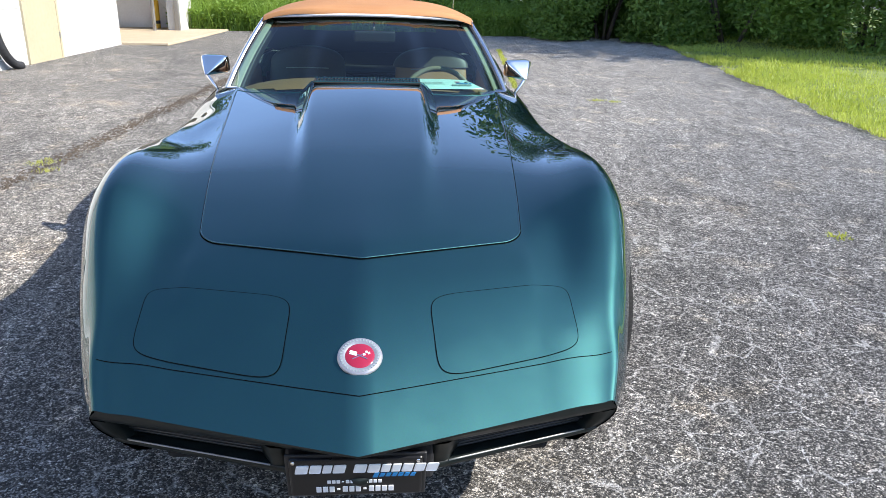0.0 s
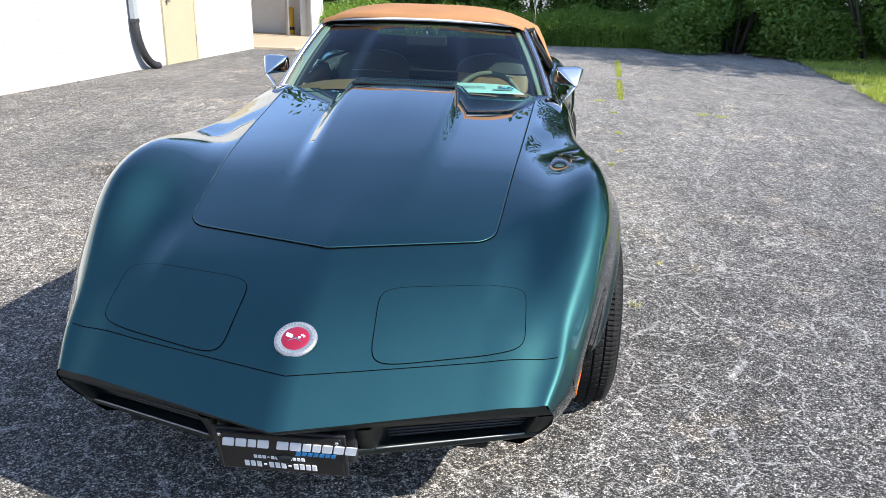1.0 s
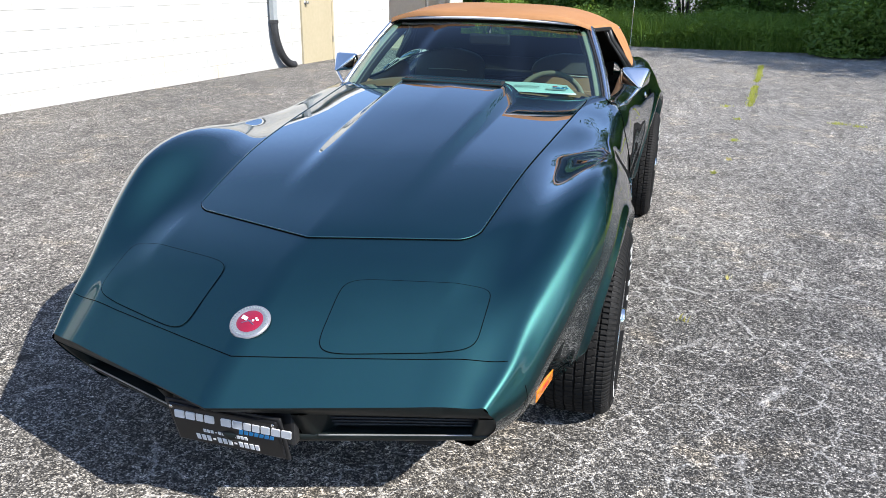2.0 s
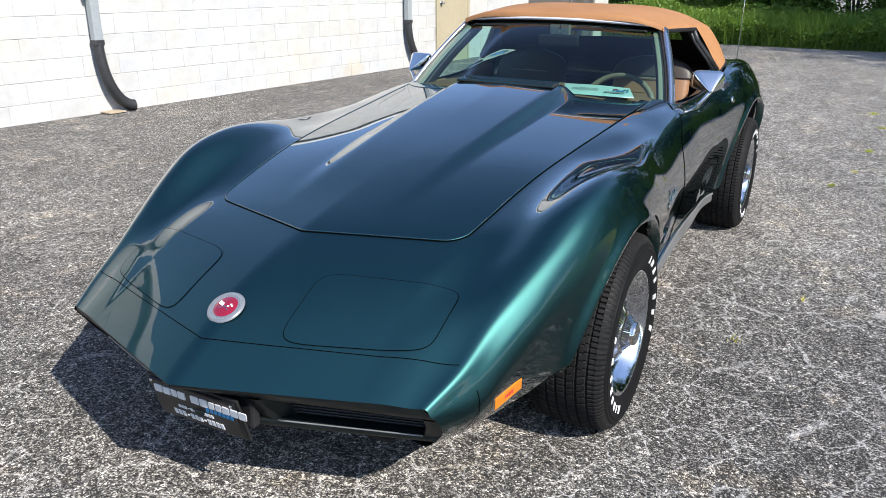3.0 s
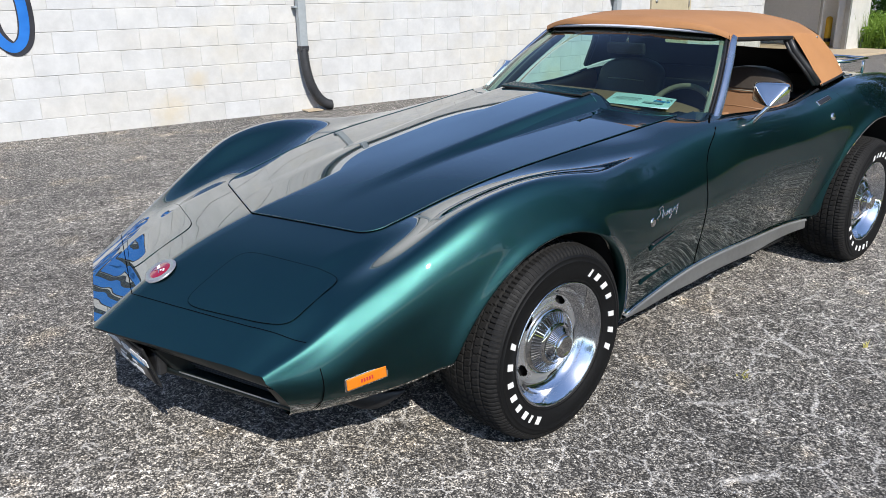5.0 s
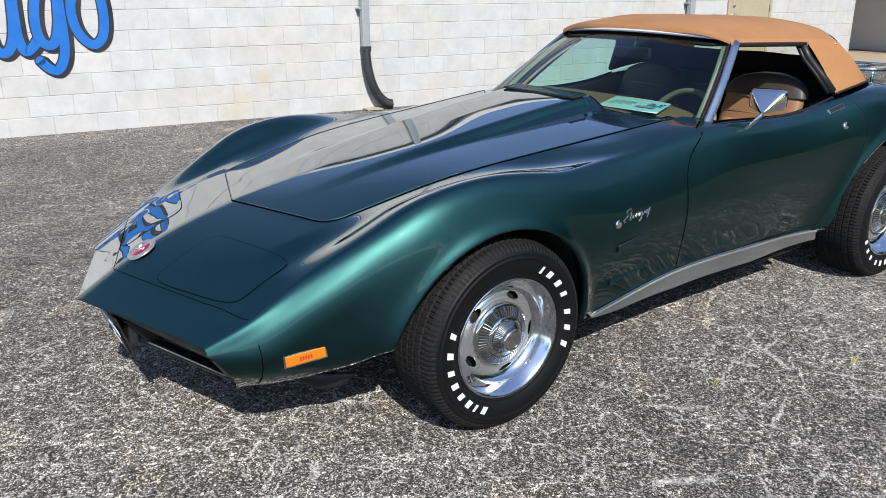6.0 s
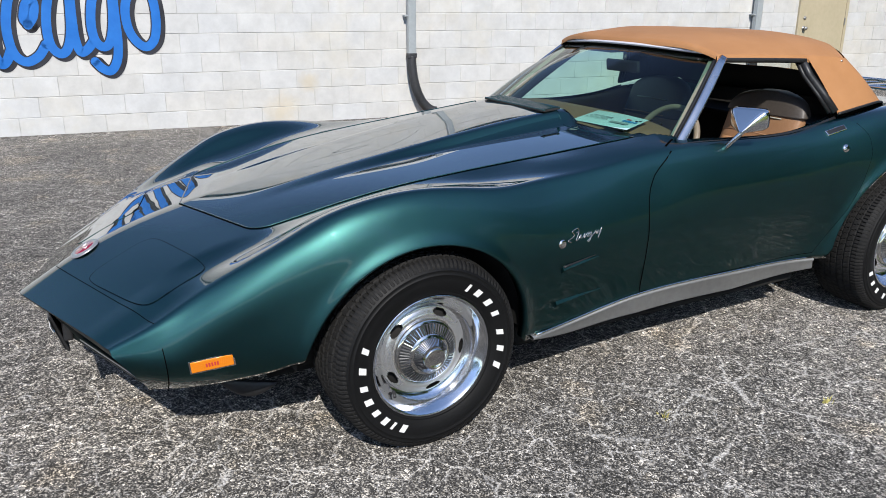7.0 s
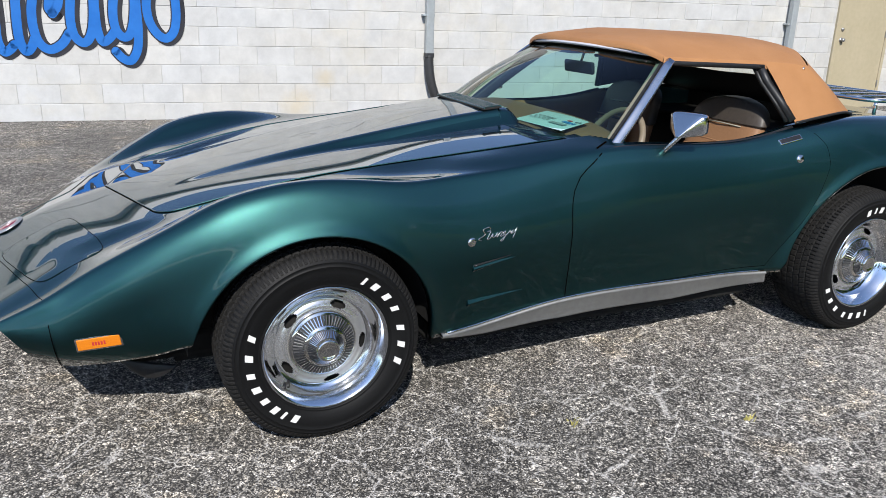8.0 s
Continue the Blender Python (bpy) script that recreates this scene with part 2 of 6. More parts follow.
RUBBER = m_speckle("tyre_rubber", (0.003, 0.003, 0.0032), (0.0065, 0.0065, 0.0068), 140, 0.6, 0.0, 0.25, 0.0012, Specular_IOR_Level=0.25)
TREAD = m_speckle("tread_rubber", (0.006, 0.006, 0.006), (0.022, 0.021, 0.020), 60, 0.8, 0.0, 0.3, 0.0015, Specular_IOR_Level=0.25)
LETTER = m_speckle("raised_white_letters", (0.70, 0.70, 0.68), (0.82, 0.82, 0.80), 90, 0.6, 0.0, 0.1, 0.0006)
DULLCHROME = m_speckle("dulled_chrome", (0.86, 0.85, 0.83), (0.92, 0.91, 0.89), 30, 0.13, 1.0, 0.03, 0.0005)
DASHTAN = m_speckle("tan_dash_vinyl", (0.20, 0.112, 0.06), (0.25, 0.14, 0.078), 90, 0.6, 0.0, 0.25, 0.0012)
SATIN = m_speckle("bright_satin_trim", (0.72, 0.72, 0.73), (0.80, 0.80, 0.81), 30, 0.26, 1.0, 0.03, 0.0005)
# chrome header's bright reflection put in as a plain pale colour
PALETRIM = m_speckle("pale_header_gloss", (0.56, 0.55, 0.58), (0.64, 0.63, 0.66), 30, 0.35, 0.0, 0.03, 0.0005)
BLACK = m_speckle("black_trim", (0.010, 0.010, 0.011), (0.022, 0.022, 0.023), 50, 0.45, 0.0, 0.1, 0.0008)
# body colour with the shade under the nose put into it, plus dust
SHADEDFASCIA = m_speckle("dusty_shaded_bumper", (0.004, 0.008, 0.008), (0.012, 0.016, 0.015), 38, 0.42, 0.0, 0.15, 0.001, 12.0, Specular_IOR_Level=0.3)
MATBLACK = m_speckle("underbody_black", (0.006, 0.006, 0.006), (0.014, 0.013, 0.012), 25, 0.9, 0.0, 0.3, 0.003)
TOPCLOTH = m_cloth("tan_top_cloth", (0.36, 0.165, 0.060), (0.42, 0.20, 0.078))
LEATHER = m_speckle("saddle_leather", (0.30, 0.160, 0.080), (0.37, 0.20, 0.105), 120, 0.5, 0.0, 0.25, 0.0012)
SADDLE = m_speckle("saddle_vinyl", (0.28, 0.155, 0.07), (0.34, 0.19, 0.09), 90, 0.6, 0.0, 0.25, 0.0012)
# saddle leather with the roof's shade put into its colour
SHADEDLEATHER = m_speckle("roof_shaded_leather", (0.055, 0.046, 0.039), (0.080, 0.067, 0.057), 80, 0.5, 0.0, 0.2, 0.001)
BLACKVINYL = m_speckle("black_vinyl", (0.012, 0.011, 0.010), (0.022, 0.020, 0.018), 80, 0.55, 0.0, 0.2, 0.001)
CREAM = m_speckle("cream_pillar_trim", (0.30, 0.295, 0.24), (0.36, 0.355, 0.29), 40, 0.45, 0.0, 0.08, 0.0006)
RIMWHEEL = m_speckle("wood_grain_rim", (0.19, 0.155, 0.11), (0.26, 0.215, 0.155), 45, 0.35, 0.0, 0.08, 0.0006)
AMBER = Mat("amber_lens", (0.74, 0.215, 0.010), 0.18, 0.0, Coat_Weight=0.8, Coat_Roughness=0.05)
AMBER.bump(AMBER.voronoi(190, rnd=0.1), 0.5, 0.001)
AMBER = AMBER.m
EMBLEMRING = m_speckle("worn_emblem_ring", (0.26, 0.26, 0.28), (0.38, 0.38, 0.40), 160, 0.3, 0.5, 0.1, 0.0006)
RED = Mat("red_enamel", (0.27, 0.008, 0.028), 0.12, 0.0, Coat_Weight=1.0, Coat_Roughness=0.02).m
PAPER = m_speckle("pale_blue_card", (0.46, 0.66, 0.66), (0.52, 0.72, 0.72), 20, 0.55, 0.0, 0.03, 0.0005)
INKBLUE = Mat("blue_ink", (0.02, 0.22, 0.50), 0.5).m
INKGREY = Mat("grey_ink", (0.24, 0.30, 0.30), 0.6).m
INKRED = Mat("red_ink", (0.50, 0.03, 0.03), 0.5).m
INKDARK = Mat("dark_ink", (0.01, 0.01, 0.02), 0.5).m
PLATEBLACK = m_speckle("black_plate", (0.006, 0.006, 0.007), (0.012, 0.012, 0.013), 40, 0.3, 0.0, 0.04, 0.0005)
WHITEINK = Mat("white_plate_ink", (0.80, 0.80, 0.80), 0.5).m
GLASS = m_pane("windscreen_glass", (0.42, 0.70, 0.63), 1.6)
PLASTIGLASS = m_pane("rear_window_sheet", (0.82, 0.84, 0.78))
ASPHALT = m_asphalt()
BLOCK = m_block()
MORTAR = m_speckle("painted_joint", (0.36, 0.355, 0.34), (0.60, 0.595, 0.57), 5, 0.7, 0.0, 0.3, 0.002)
GALV = m_speckle("grey_downpipe_paint", (0.32, 0.35, 0.36), (0.40, 0.43, 0.44), 25, 0.42, 0.1, 0.08, 0.0008)
CORRUGATED = m_speckle("black_corrugated_plastic", (0.020, 0.021, 0.023), (0.045, 0.046, 0.05), 40, 0.5, 0.0, 0.1, 0.001)
DOORTAN = m_speckle("tan_door_paint", (0.42, 0.365, 0.245), (0.48, 0.415, 0.285), 18, 0.5, 0.0, 0.1, 0.001)
CONCRETE = m_speckle("buff_concrete", (0.42, 0.33, 0.22), (0.56, 0.46, 0.33), 30, 0.85, 0.0, 0.35, 0.003)
WHITETRIM = m_speckle("white_trim_paint", (0.72, 0.72, 0.70), (0.80, 0.80, 0.79), 20, 0.5, 0.0, 0.1, 0.001)
YELLOW = m_speckle("yellow_paint", (0.65, 0.38, 0.02), (0.75, 0.46, 0.04), 25, 0.5, 0.0, 0.1, 0.001)
SIGNBLUE = m_speckle("blue_sign_paint", (0.006, 0.125, 0.46), (0.010, 0.16, 0.54), 12, 0.5, 0.0, 0.15, 0.002)
SIGNBLACK = m_speckle("black_sign_paint", (0.012, 0.012, 0.018), (0.03, 0.03, 0.038), 12, 0.55, 0.0, 0.15, 0.002)
SOIL = m_speckle("grass_soil", (0.11, 0.15, 0.03), (0.22, 0.27, 0.06), 14, 0.95, 0.0, 0.5, 0.01)
DRYGRASS = m_leaf("dry_yellow_grass", (0.50, 0.44, 0.14), (0.68, 0.60, 0.26))
YELLOWWEED = m_leaf("yellow_green_weed", (0.26, 0.28, 0.05), (0.48, 0.50, 0.12))
GRASS = m_leaf("lawn_grass", (0.20, 0.26, 0.045), (0.52, 0.57, 0.14))
WEED = m_leaf("tall_weeds", (0.06, 0.12, 0.020), (0.24, 0.36, 0.065))
LEAF = m_leaf("shrub_leaves", (0.05, 0.10, 0.02), (0.24, 0.36, 0.085))
LEAFB = m_leaf("tree_leaves", (0.018, 0.040, 0.010), (0.07, 0.12, 0.03))
BLOSSOM = m_leaf("pale_blossom", (0.45, 0.50, 0.38), (0.70, 0.74, 0.60))
BARK = m_speckle("bark", (0.05, 0.038, 0.028), (0.12, 0.095, 0.07), 18, 0.9, 0.0, 0.6, 0.01)


# ---- building helpers ----
def mesh_ob(name, verts, faces, mat, parent=None, label="", smooth=True, mats=None, fmat=None):
    me = bpy.data.meshes.new(name)
    me.from_pydata([tuple(map(float, v)) for v in verts], [], [tuple(int(i) for i in f) for f in faces])
    for mm in (mats or [mat]):
        me.materials.append(mm)
    if fmat is not None:
        me.polygons.foreach_set("material_index", list(fmat))
    me.polygons.foreach_set("use_smooth", [smooth] * len(me.polygons))
    me.update()
    ob = new(name, me)
    if parent is not None:
        ob.parent = parent
    return tagged(ob, label)


def part(name, bm, mat, parent, label="", smooth=False):
    me = bpy.data.meshes.new(name)
    bm.to_mesh(me)
    bm.free()
    me.materials.append(mat)
    me.polygons.foreach_set("use_smooth", [smooth] * len(me.polygons))
    ob = new(name, me)
    if parent is not None:
        ob.parent = parent
    return tagged(ob, label)


def thing(name, label, category, m=None, group="", kind=""):
    ob = new(name)
    ob.empty_display_size = 0.1
    if m is not None:
        ob.matrix_world = m
    return tagged(ob, label, category, group, kind)


def bm_box(sx, sy, sz, at=(0, 0, 0), bevel=0.0, seg=2, rot=None):
    bm = bmesh.new()
    bmesh.ops.create_cube(bm, size=1.0)
    bmesh.ops.scale(bm, vec=(sx, sy, sz), verts=bm.verts)
    if bevel:
        bmesh.ops.bevel(bm, geom=list(bm.edges), offset=bevel, segments=seg, profile=0.5, affect="EDGES")
    if rot is not None:
        bmesh.ops.transform(bm, matrix=rot, verts=bm.verts)
    bmesh.ops.translate(bm, vec=at, verts=bm.verts)
    return bm


def lathe(profile, seg=64, axis="x"):
    """Verts and faces of a profile [(r, h)] turned round the axis."""
    n = len(profile)
    vs, fs = [], []
    for j in range(seg):
        a = 2 * math.pi * j / seg
        for r, h in profile:
            if axis == "x":
                vs.append((h, r * math.cos(a), r * math.sin(a)))
            else:
                vs.append((r * math.cos(a), r * math.sin(a), h))
    for j in range(seg):
        k = (j + 1) % seg
        for i in range(n - 1):
            fs.append((j * n + i, j * n + i + 1, k * n + i + 1, k * n + i))
    return vs, fs


def tube(points, radius, seg=10, closed=False, flat=1.0):
    """Verts and faces of a round bar along points; radius may be a list."""
    P = [Vector(p) for p in points]
    n = len(P)
    vs, fs = [], []
    up = Vector((0, 0, 1))
    for i, p in enumerate(P):
        a, b = P[(i - 1) % n if closed else max(i - 1, 0)], P[(i + 1) % n if closed else min(i + 1, n - 1)]
        d = (b - a).normalized()
        s = d.cross(up)
        if s.length < 1e-3:
            s = d.cross(Vector((0, 1, 0)))
        s.normalize()
        u = s.cross(d)
        r = radius[i] if isinstance(radius, (list, tuple)) else radius
        for j in range(seg):
            t = 2 * math.pi * j / seg
            vs.append(p + s * (r * math.cos(t)) + u * (r * flat * math.sin(t)))
    for i in range(n if closed else n - 1):
        k = (i + 1) % n
        for j in range(seg):
            q = (j + 1) % seg
            fs.append((i * seg + j, i * seg + q, k * seg + q, k * seg + j))
    if not closed:
        fs.append(tuple(range(seg))[::-1])
        fs.append(tuple((n - 1) * seg + j for j in range(seg)))
    return vs, fs


def grid_faces(nu, nv, flip=False, base=0):
    fs = []
    for i in range(nu - 1):
        for j in range(nv - 1):
            f = (base + i * nv + j, base + (i + 1) * nv + j, base + (i + 1) * nv + j + 1, base + i * nv + j + 1)
            fs.append(f[::-1] if flip else f)
    return fs


def smooth01(t):
    t = np.clip(t, 0, 1)
    return t * t * (3 - 2 * t)


# ---- car body: a lofted surface from section curves ----
Y0, Y1 = -1.123, 3.63
YD = np.linspace(Y0 - 0.3, Y1 + 0.3, 1400)


def along(rows, sigma=0.035):
    """A smooth function of y through the rows (y, value)."""
    ys, vs = np.array([r[0] for r in rows]), np.array([r[1] for r in rows])
    d = np.gradient(vs, ys)
    x = YD
    i = np.clip(np.searchsorted(ys, x) - 1, 0, len(ys) - 2)
    h = ys[i + 1] - ys[i]
    t = np.clip((x - ys[i]) / h, 0, 1)
    v = (2 * t**3 - 3 * t**2 + 1) * vs[i] + (t**3 - 2 * t**2 + t) * h * d[i] + (-2 * t**3 + 3 * t**2) * vs[i + 1] + (t**3 - t**2) * h * d[i + 1]
    v = np.where(x < ys[0], vs[0] + d[0] * (x - ys[0]), v)
    v = np.where(x > ys[-1], vs[-1] + d[-1] * (x - ys[-1]), v)
    step = YD[1] - YD[0]
    k = np.arange(-int(3 * sigma / step), int(3 * sigma / step) + 1) * step
    w = np.exp(-0.5 * (k / sigma) ** 2)
    n = len(k) // 2
    pad = np.concatenate([v[0] + (v[1] - v[0]) * np.arange(-n, 0), v, v[-1] + (v[-1] - v[-2]) * np.arange(1, n + 1)])
    v = np.convolve(pad, w / w.sum(), "valid")
    return lambda y: np.interp(y, YD, v)


Z0 = along([(-1.123, .448), (-1.0, .523), (-.9, .577), (-.78, .628), (-.58, .690), (-.3, .750), (0, .803), (.3, .845), (.6, .885), (.9, .915), (1.2, .935), (2.3, .93), (2.8, .925), (3.3, .88), (3.63, .79)])
CROWN = along([(-1.5, 0), (-.6, 0), (-.2, .004), (.4, .006), (1.2, .004), (4, .003)])
X2 = along([(-.97, .45), (-.6, .455), (-.44, .459), (-.3, .474), (0, .503), (.3, .530), (.6, .553), (.94, .580), (1.2, .60), (2.3, .50), (2.9, .48), (3.63, .42)])
Z2 = along([(-.97, .450), (-.85, .518), (-.75, .575), (-.62, .636), (-.44, .688), (-.3, .722), (-.15, .758), (0, .788), (.15, .810), (.3, .827), (.6, .857), (.94, .891), (1.2, .915), (2.3, .93), (2.8, .925), (3.3, .88), (3.63, .79)])
X3 = along([(-.95, .545), (-.8, .5484), (-.7, .5534), (-.6, .561), (-.44, .5777), (-.3, .5907), (0, .6137), (.3, .6307), (.6, .635), (.95, .655), (1.2, .665), (2.1, .66), (2.4, .6), (2.9, .58), (3.63, .5)])
Z3 = along([(-.95, .442), (-.82, .5175), (-.72, .5755), (-.6, .6251), (-.44, .6835), (-.3, .7419), (-.15, .78), (0, .8015), (.15, .8095), (.3, .8085), (.45, .8242), (.6, .846), (.8, .86), (.95, .876), (1.2, .89), (1.5, .88), (1.8, .88), (2.1, .925), (2.4, .945), (2.8, .937), (3.3, .882), (3.63, .785)])
X4 = along([(-.915, .614), (-.784, .657), (-.7, .664), (-.6, .688), (-.45, .729), (-.3, .754), (-.12, .764), (.05, .762), (.3, .762), (.5, .7323), (.7, .722), (.95, .715), (1.2, .712), (1.9, .716), (2.2, .71), (2.6, .7), (3.2, .65), (3.63, .56)])
Z4 = along([(-.915, .446), (-.784, .512), (-.65, .5959), (-.53, .6622), (-.4, .7325), (-.28, .7945), (-.15, .8298), (0, .8447), (.15, .8358), (.3, .8188), (.5, .8203), (.7, .826), (.95, .852), (1.2, .872), (1.5, .865), (1.75, .868), (1.93, .884), (2.1, .916), (2.4, .953), (2.6, .955), (2.9, .938), (3.3, .862), (3.63, .74)])
X5 = along([(-.91, .63), (-.77, .684), (-.68, .7057), (-.6, .7306), (-.44, .7709), (-.3, .802), (0, .822), (.3, .825), (.6, .782), (.95, .762), (1.2, .758), (1.8, .764), (2.1, .78), (2.5, .79), (2.9, .77), (3.3, .715), (3.63, .6)])
Z5 = along([(-.91, .418), (-.77, .47), (-.68, .5314), (-.6, .5752), (-.44, .6621), (-.3, .729), (-.15, .765), (0, .775), (.2, .759), (.4, .7419), (.6, .757), (.95, .783), (1.2, .815), (1.5, .812), (1.8, .815), (2, .838), (2.2, .88), (2.5, .9), (2.9, .88), (3.3, .79), (3.63, .66)])
XW = along([(-.91, .634), (-.77, .694), (-.65, .722), (-.5, .765), (-.3, .825), (0, .858), (.3, .850), (.514, .836), (.95, .803), (1.4, .788), (1.8, .79), (2.05, .808), (2.3, .845), (2.55, .865), (2.9, .855), (3.3, .79), (3.63, .64)])
ZW = along([(-.91, .385), (-.77, .405), (-.5, .50), (-.25, .62), (0, .66), (.3, .635), (.514, .60), (.95, .585), (1.5, .585), (2.0, .63), (2.3, .70), (2.55, .74), (2.9, .70), (3.3, .6), (3.63, .5)])
XS = along([(-.91, .565), (-.75, .592), (-.5, .69), (-.3, .80), (0, .835), (.36, .818), (.50, .785), (.95, .752), (1.5, .738), (1.97, .745), (2.06, .768), (2.3, .83), (2.55, .85), (2.9, .82), (3.3, .72), (3.63, .56)])
ZSILL = along([(-.95, .262), (-.75, .258), (-.55, .303), (-.47, .325), (-.42, .352), (.3, .285), (.43, .270), (.95, .317), (1.5, .314), (1.97, .300), (2.1, .30), (2.9, .33), (3.3, .40), (3.63, .46)], 0.02)
SHOULDER = along([(-0.95, 0.0009), (-0.77, 0.0018), (-0.5, 0.00585), (-0.2, 0.00855), (0, 0.009), (0.3, 0.00675), (0.6, 0.0036), (1, 0.006), (2, 0.007), (2.5, 0.014), (3, 0.012), (3.63, 0.004)])
CROWNED = along([(-1.5, 0), (-.82, 0), (-.62, .8), (-.4, 1), (.1, 1), (.3, .8), (.5, .2), (.65, 0), (4, 0)])
TUCK = along([(-.95, .008), (-.8, .016), (-.65, .024), (-.45, .022), (-.25, .008), (0, 0), (.4, 0), (1, 0), (4, 0)])
KV = along([(-1.5, .335), (-.7, .328), (-.55, .31), (-.3, .25), (-.1, .15), (.1, .06), (.3, .01), (.45, 0), (1, 0), (4, 0)], 0.05)
ARCH = ((-.005, .30, .392), (2.51, .33, .43))
HB = along([(-1.5, 0), (-.55, 0), (-.35, .001), (-.1, .008), (.1, .016), (.3, .026), (.6, .040), (.86, .050), (1.2, .05)], 0.05)


def natural(nodes):
    """Natural cubic spline through (x, z) nodes by chord length, 240 samples, and the sample at each node."""
    P = np.array(nodes)
    s = np.concatenate([[0], np.cumsum(np.hypot(*np.diff(P, axis=0).T))])
    n = len(s)
    h = np.diff(s)
    A, r = np.eye(n), np.zeros((n, 2))
    for i in range(1, n - 1):
        A[i, i - 1], A[i, i], A[i, i + 1] = h[i - 1], 2 * (h[i - 1] + h[i]), h[i]
        r[i] = 6 * ((P[i + 1] - P[i]) / h[i] - (P[i] - P[i - 1]) / h[i - 1])
    M = np.linalg.solve(A, r)
    t = np.unique(np.concatenate([np.linspace(0, s[-1], 160), s]))
    i = np.clip(np.searchsorted(s, t, "right") - 1, 0, n - 2)
    a, b, hh = (s[i + 1] - t)[:, None], (t - s[i])[:, None], h[i][:, None]
    Q = M[i] * a**3 / (6 * hh) + M[i + 1] * b**3 / (6 * hh) + (P[i] / hh - M[i] * hh / 6) * a + (P[i + 1] / hh - M[i + 1] * hh / 6) * b
    return t, Q, s


def bulge(x, y):
    """Raised centre of the hood, steep at its sides and cut off behind."""
    w = .285 - .045 * np.clip((.85 - y) / 1.3, 0, 1)
    e = .050 + .035 * np.clip((.5 - y) / .8, 0, 1)
    return HB(y) * smooth01((w - np.abs(x)) / e) * smooth01((1.02 - y) / .05)


def column(fx, Y):
    y = Y
    for _ in range(6):
        y = Y + KV(Y) * fx(y)
    return y


def section(Y):
    """The half section at station Y: arrays (x, y, z) from the centre line to the sill, and arc lengths of its nodes."""
    ys = {k: column(f, Y) for k, f in (("2", X2), ("3", X3), ("4", X4), ("5", X5), ("w", XW), ("s", XS))}
    x2, z2, z0 = X2(ys["2"]), Z2(ys["2"]), Z0(Y)
    nodes = [(0, z0), (.25, z0 + (z2 - z0) * .25 / x2 + CROWN(Y)), (x2, z2), (X3(ys["3"]), Z3(ys["3"])), (X4(ys["4"]), Z4(ys["4"])),
             (X5(ys["5"]), Z5(ys["5"])), (XW(ys["w"]), ZW(ys["w"])), (XS(ys["s"]), .27 - .03 * (Y > 3))]
    if nodes[6][1] > nodes[5][1] - .02:
        nodes[6] = (nodes[6][0], nodes[5][1] - .02)
    if nodes[7][1] > nodes[6][1] - .03:
        nodes[7] = (nodes[7][0], nodes[6][1] - .03)
    # a tight shoulder between the crest and the flank
    (xa, za), (xb, zb) = nodes[4], nodes[5]
    l, o = math.hypot(xb - xa, zb - za), float(SHOULDER(ys["4"]))
    nodes.insert(5, (xa + (xb - xa) * .55 - (zb - za) / l * o, za + (zb - za) * .55 + (xb - xa) / l * o))
    # the flank stays upright and turns under late
    (xa, za), (xb, zb) = nodes[7], nodes[8]
    l, o = math.hypot(xb - xa, zb - za), float(TUCK(ys["w"]))
    nodes.insert(8, (xa + (xb - xa) * .62 - (zb - za) / l * o, za + (zb - za) * .62 + (xb - xa) / l * o))
    # the wing's crown is broad and nearly flat above the wheel
    (xa, za), (xb, zb) = nodes[3], nodes[4]
    o = float(CROWNED(ys["4"]))
    nodes.insert(4, (xa + (xb - xa) * .75, za + (zb - za) * (.75 + .21 * o)))
    # the wing rises from the hood's edge with a crease, so hood and wing are two curves
    t1, Q1, s1 = natural(nodes[:3])
    t2, Q2, s2 = natural(nodes[2:])
    t, Q, s = np.concatenate([t1, t2[1:] + t1[-1]]), np.concatenate([Q1, Q2[1:]]), np.concatenate([s1, s2[1:] + s1[-1]])
    x, z = Q[:, 0], Q[:, 1]
    y = Y + KV(Y) * x
    return t, x, y, z + bulge(x, y), s


def bottom(y):
    z = ZSILL(y)
    for cy, cz, R in ARCH:
        d = np.abs(y - cy)
        z = np.where(d < R, np.maximum(z, cz + np.sqrt(np.maximum(R * R - d * d, 0))), z)
    return z


def flare(x, y, z):
    """The rolled lip round the wheel openings."""
    out = 0
    for cy, cz, R in ARCH:
        d = np.hypot(y - cy, z - cz) - R
        out = out + .012 * np.exp(-(np.maximum(d, 0) / .028) ** 2) * (x > .6) * smooth01((z - .24) / .1)
    return out


stations = set(np.round(np.linspace(Y0, Y1, 250), 4))
SECT = [section(Y) for Y in np.linspace(Y0, Y1, 500)]
SECY = np.linspace(Y0, Y1, 500)
for cy, cz, R in ARCH:      # stations bunch up where the wheel openings stand upright
    for th in np.linspace(-1, 1, 61):
        yy = cy + R * math.sin(th * math.pi / 2)
        Y = yy
        for _ in range(8):
            Y = yy - float(KV(Y)) * .84
        stations.add(round(Y, 4))
STAT = np.array(sorted(stations))
keep = [0]
for i in range(1, len(STAT)):
    if STAT[i] - STAT[keep[-1]] > .0025:
        keep.append(i)
STAT = STAT[keep]


def sect_at(Y):
    i = int(np.clip((Y - Y0) / (Y1 - Y0) * 499, 0, 498))
    return i, (Y - SECY[i]) / (SECY[1] - SECY[0])


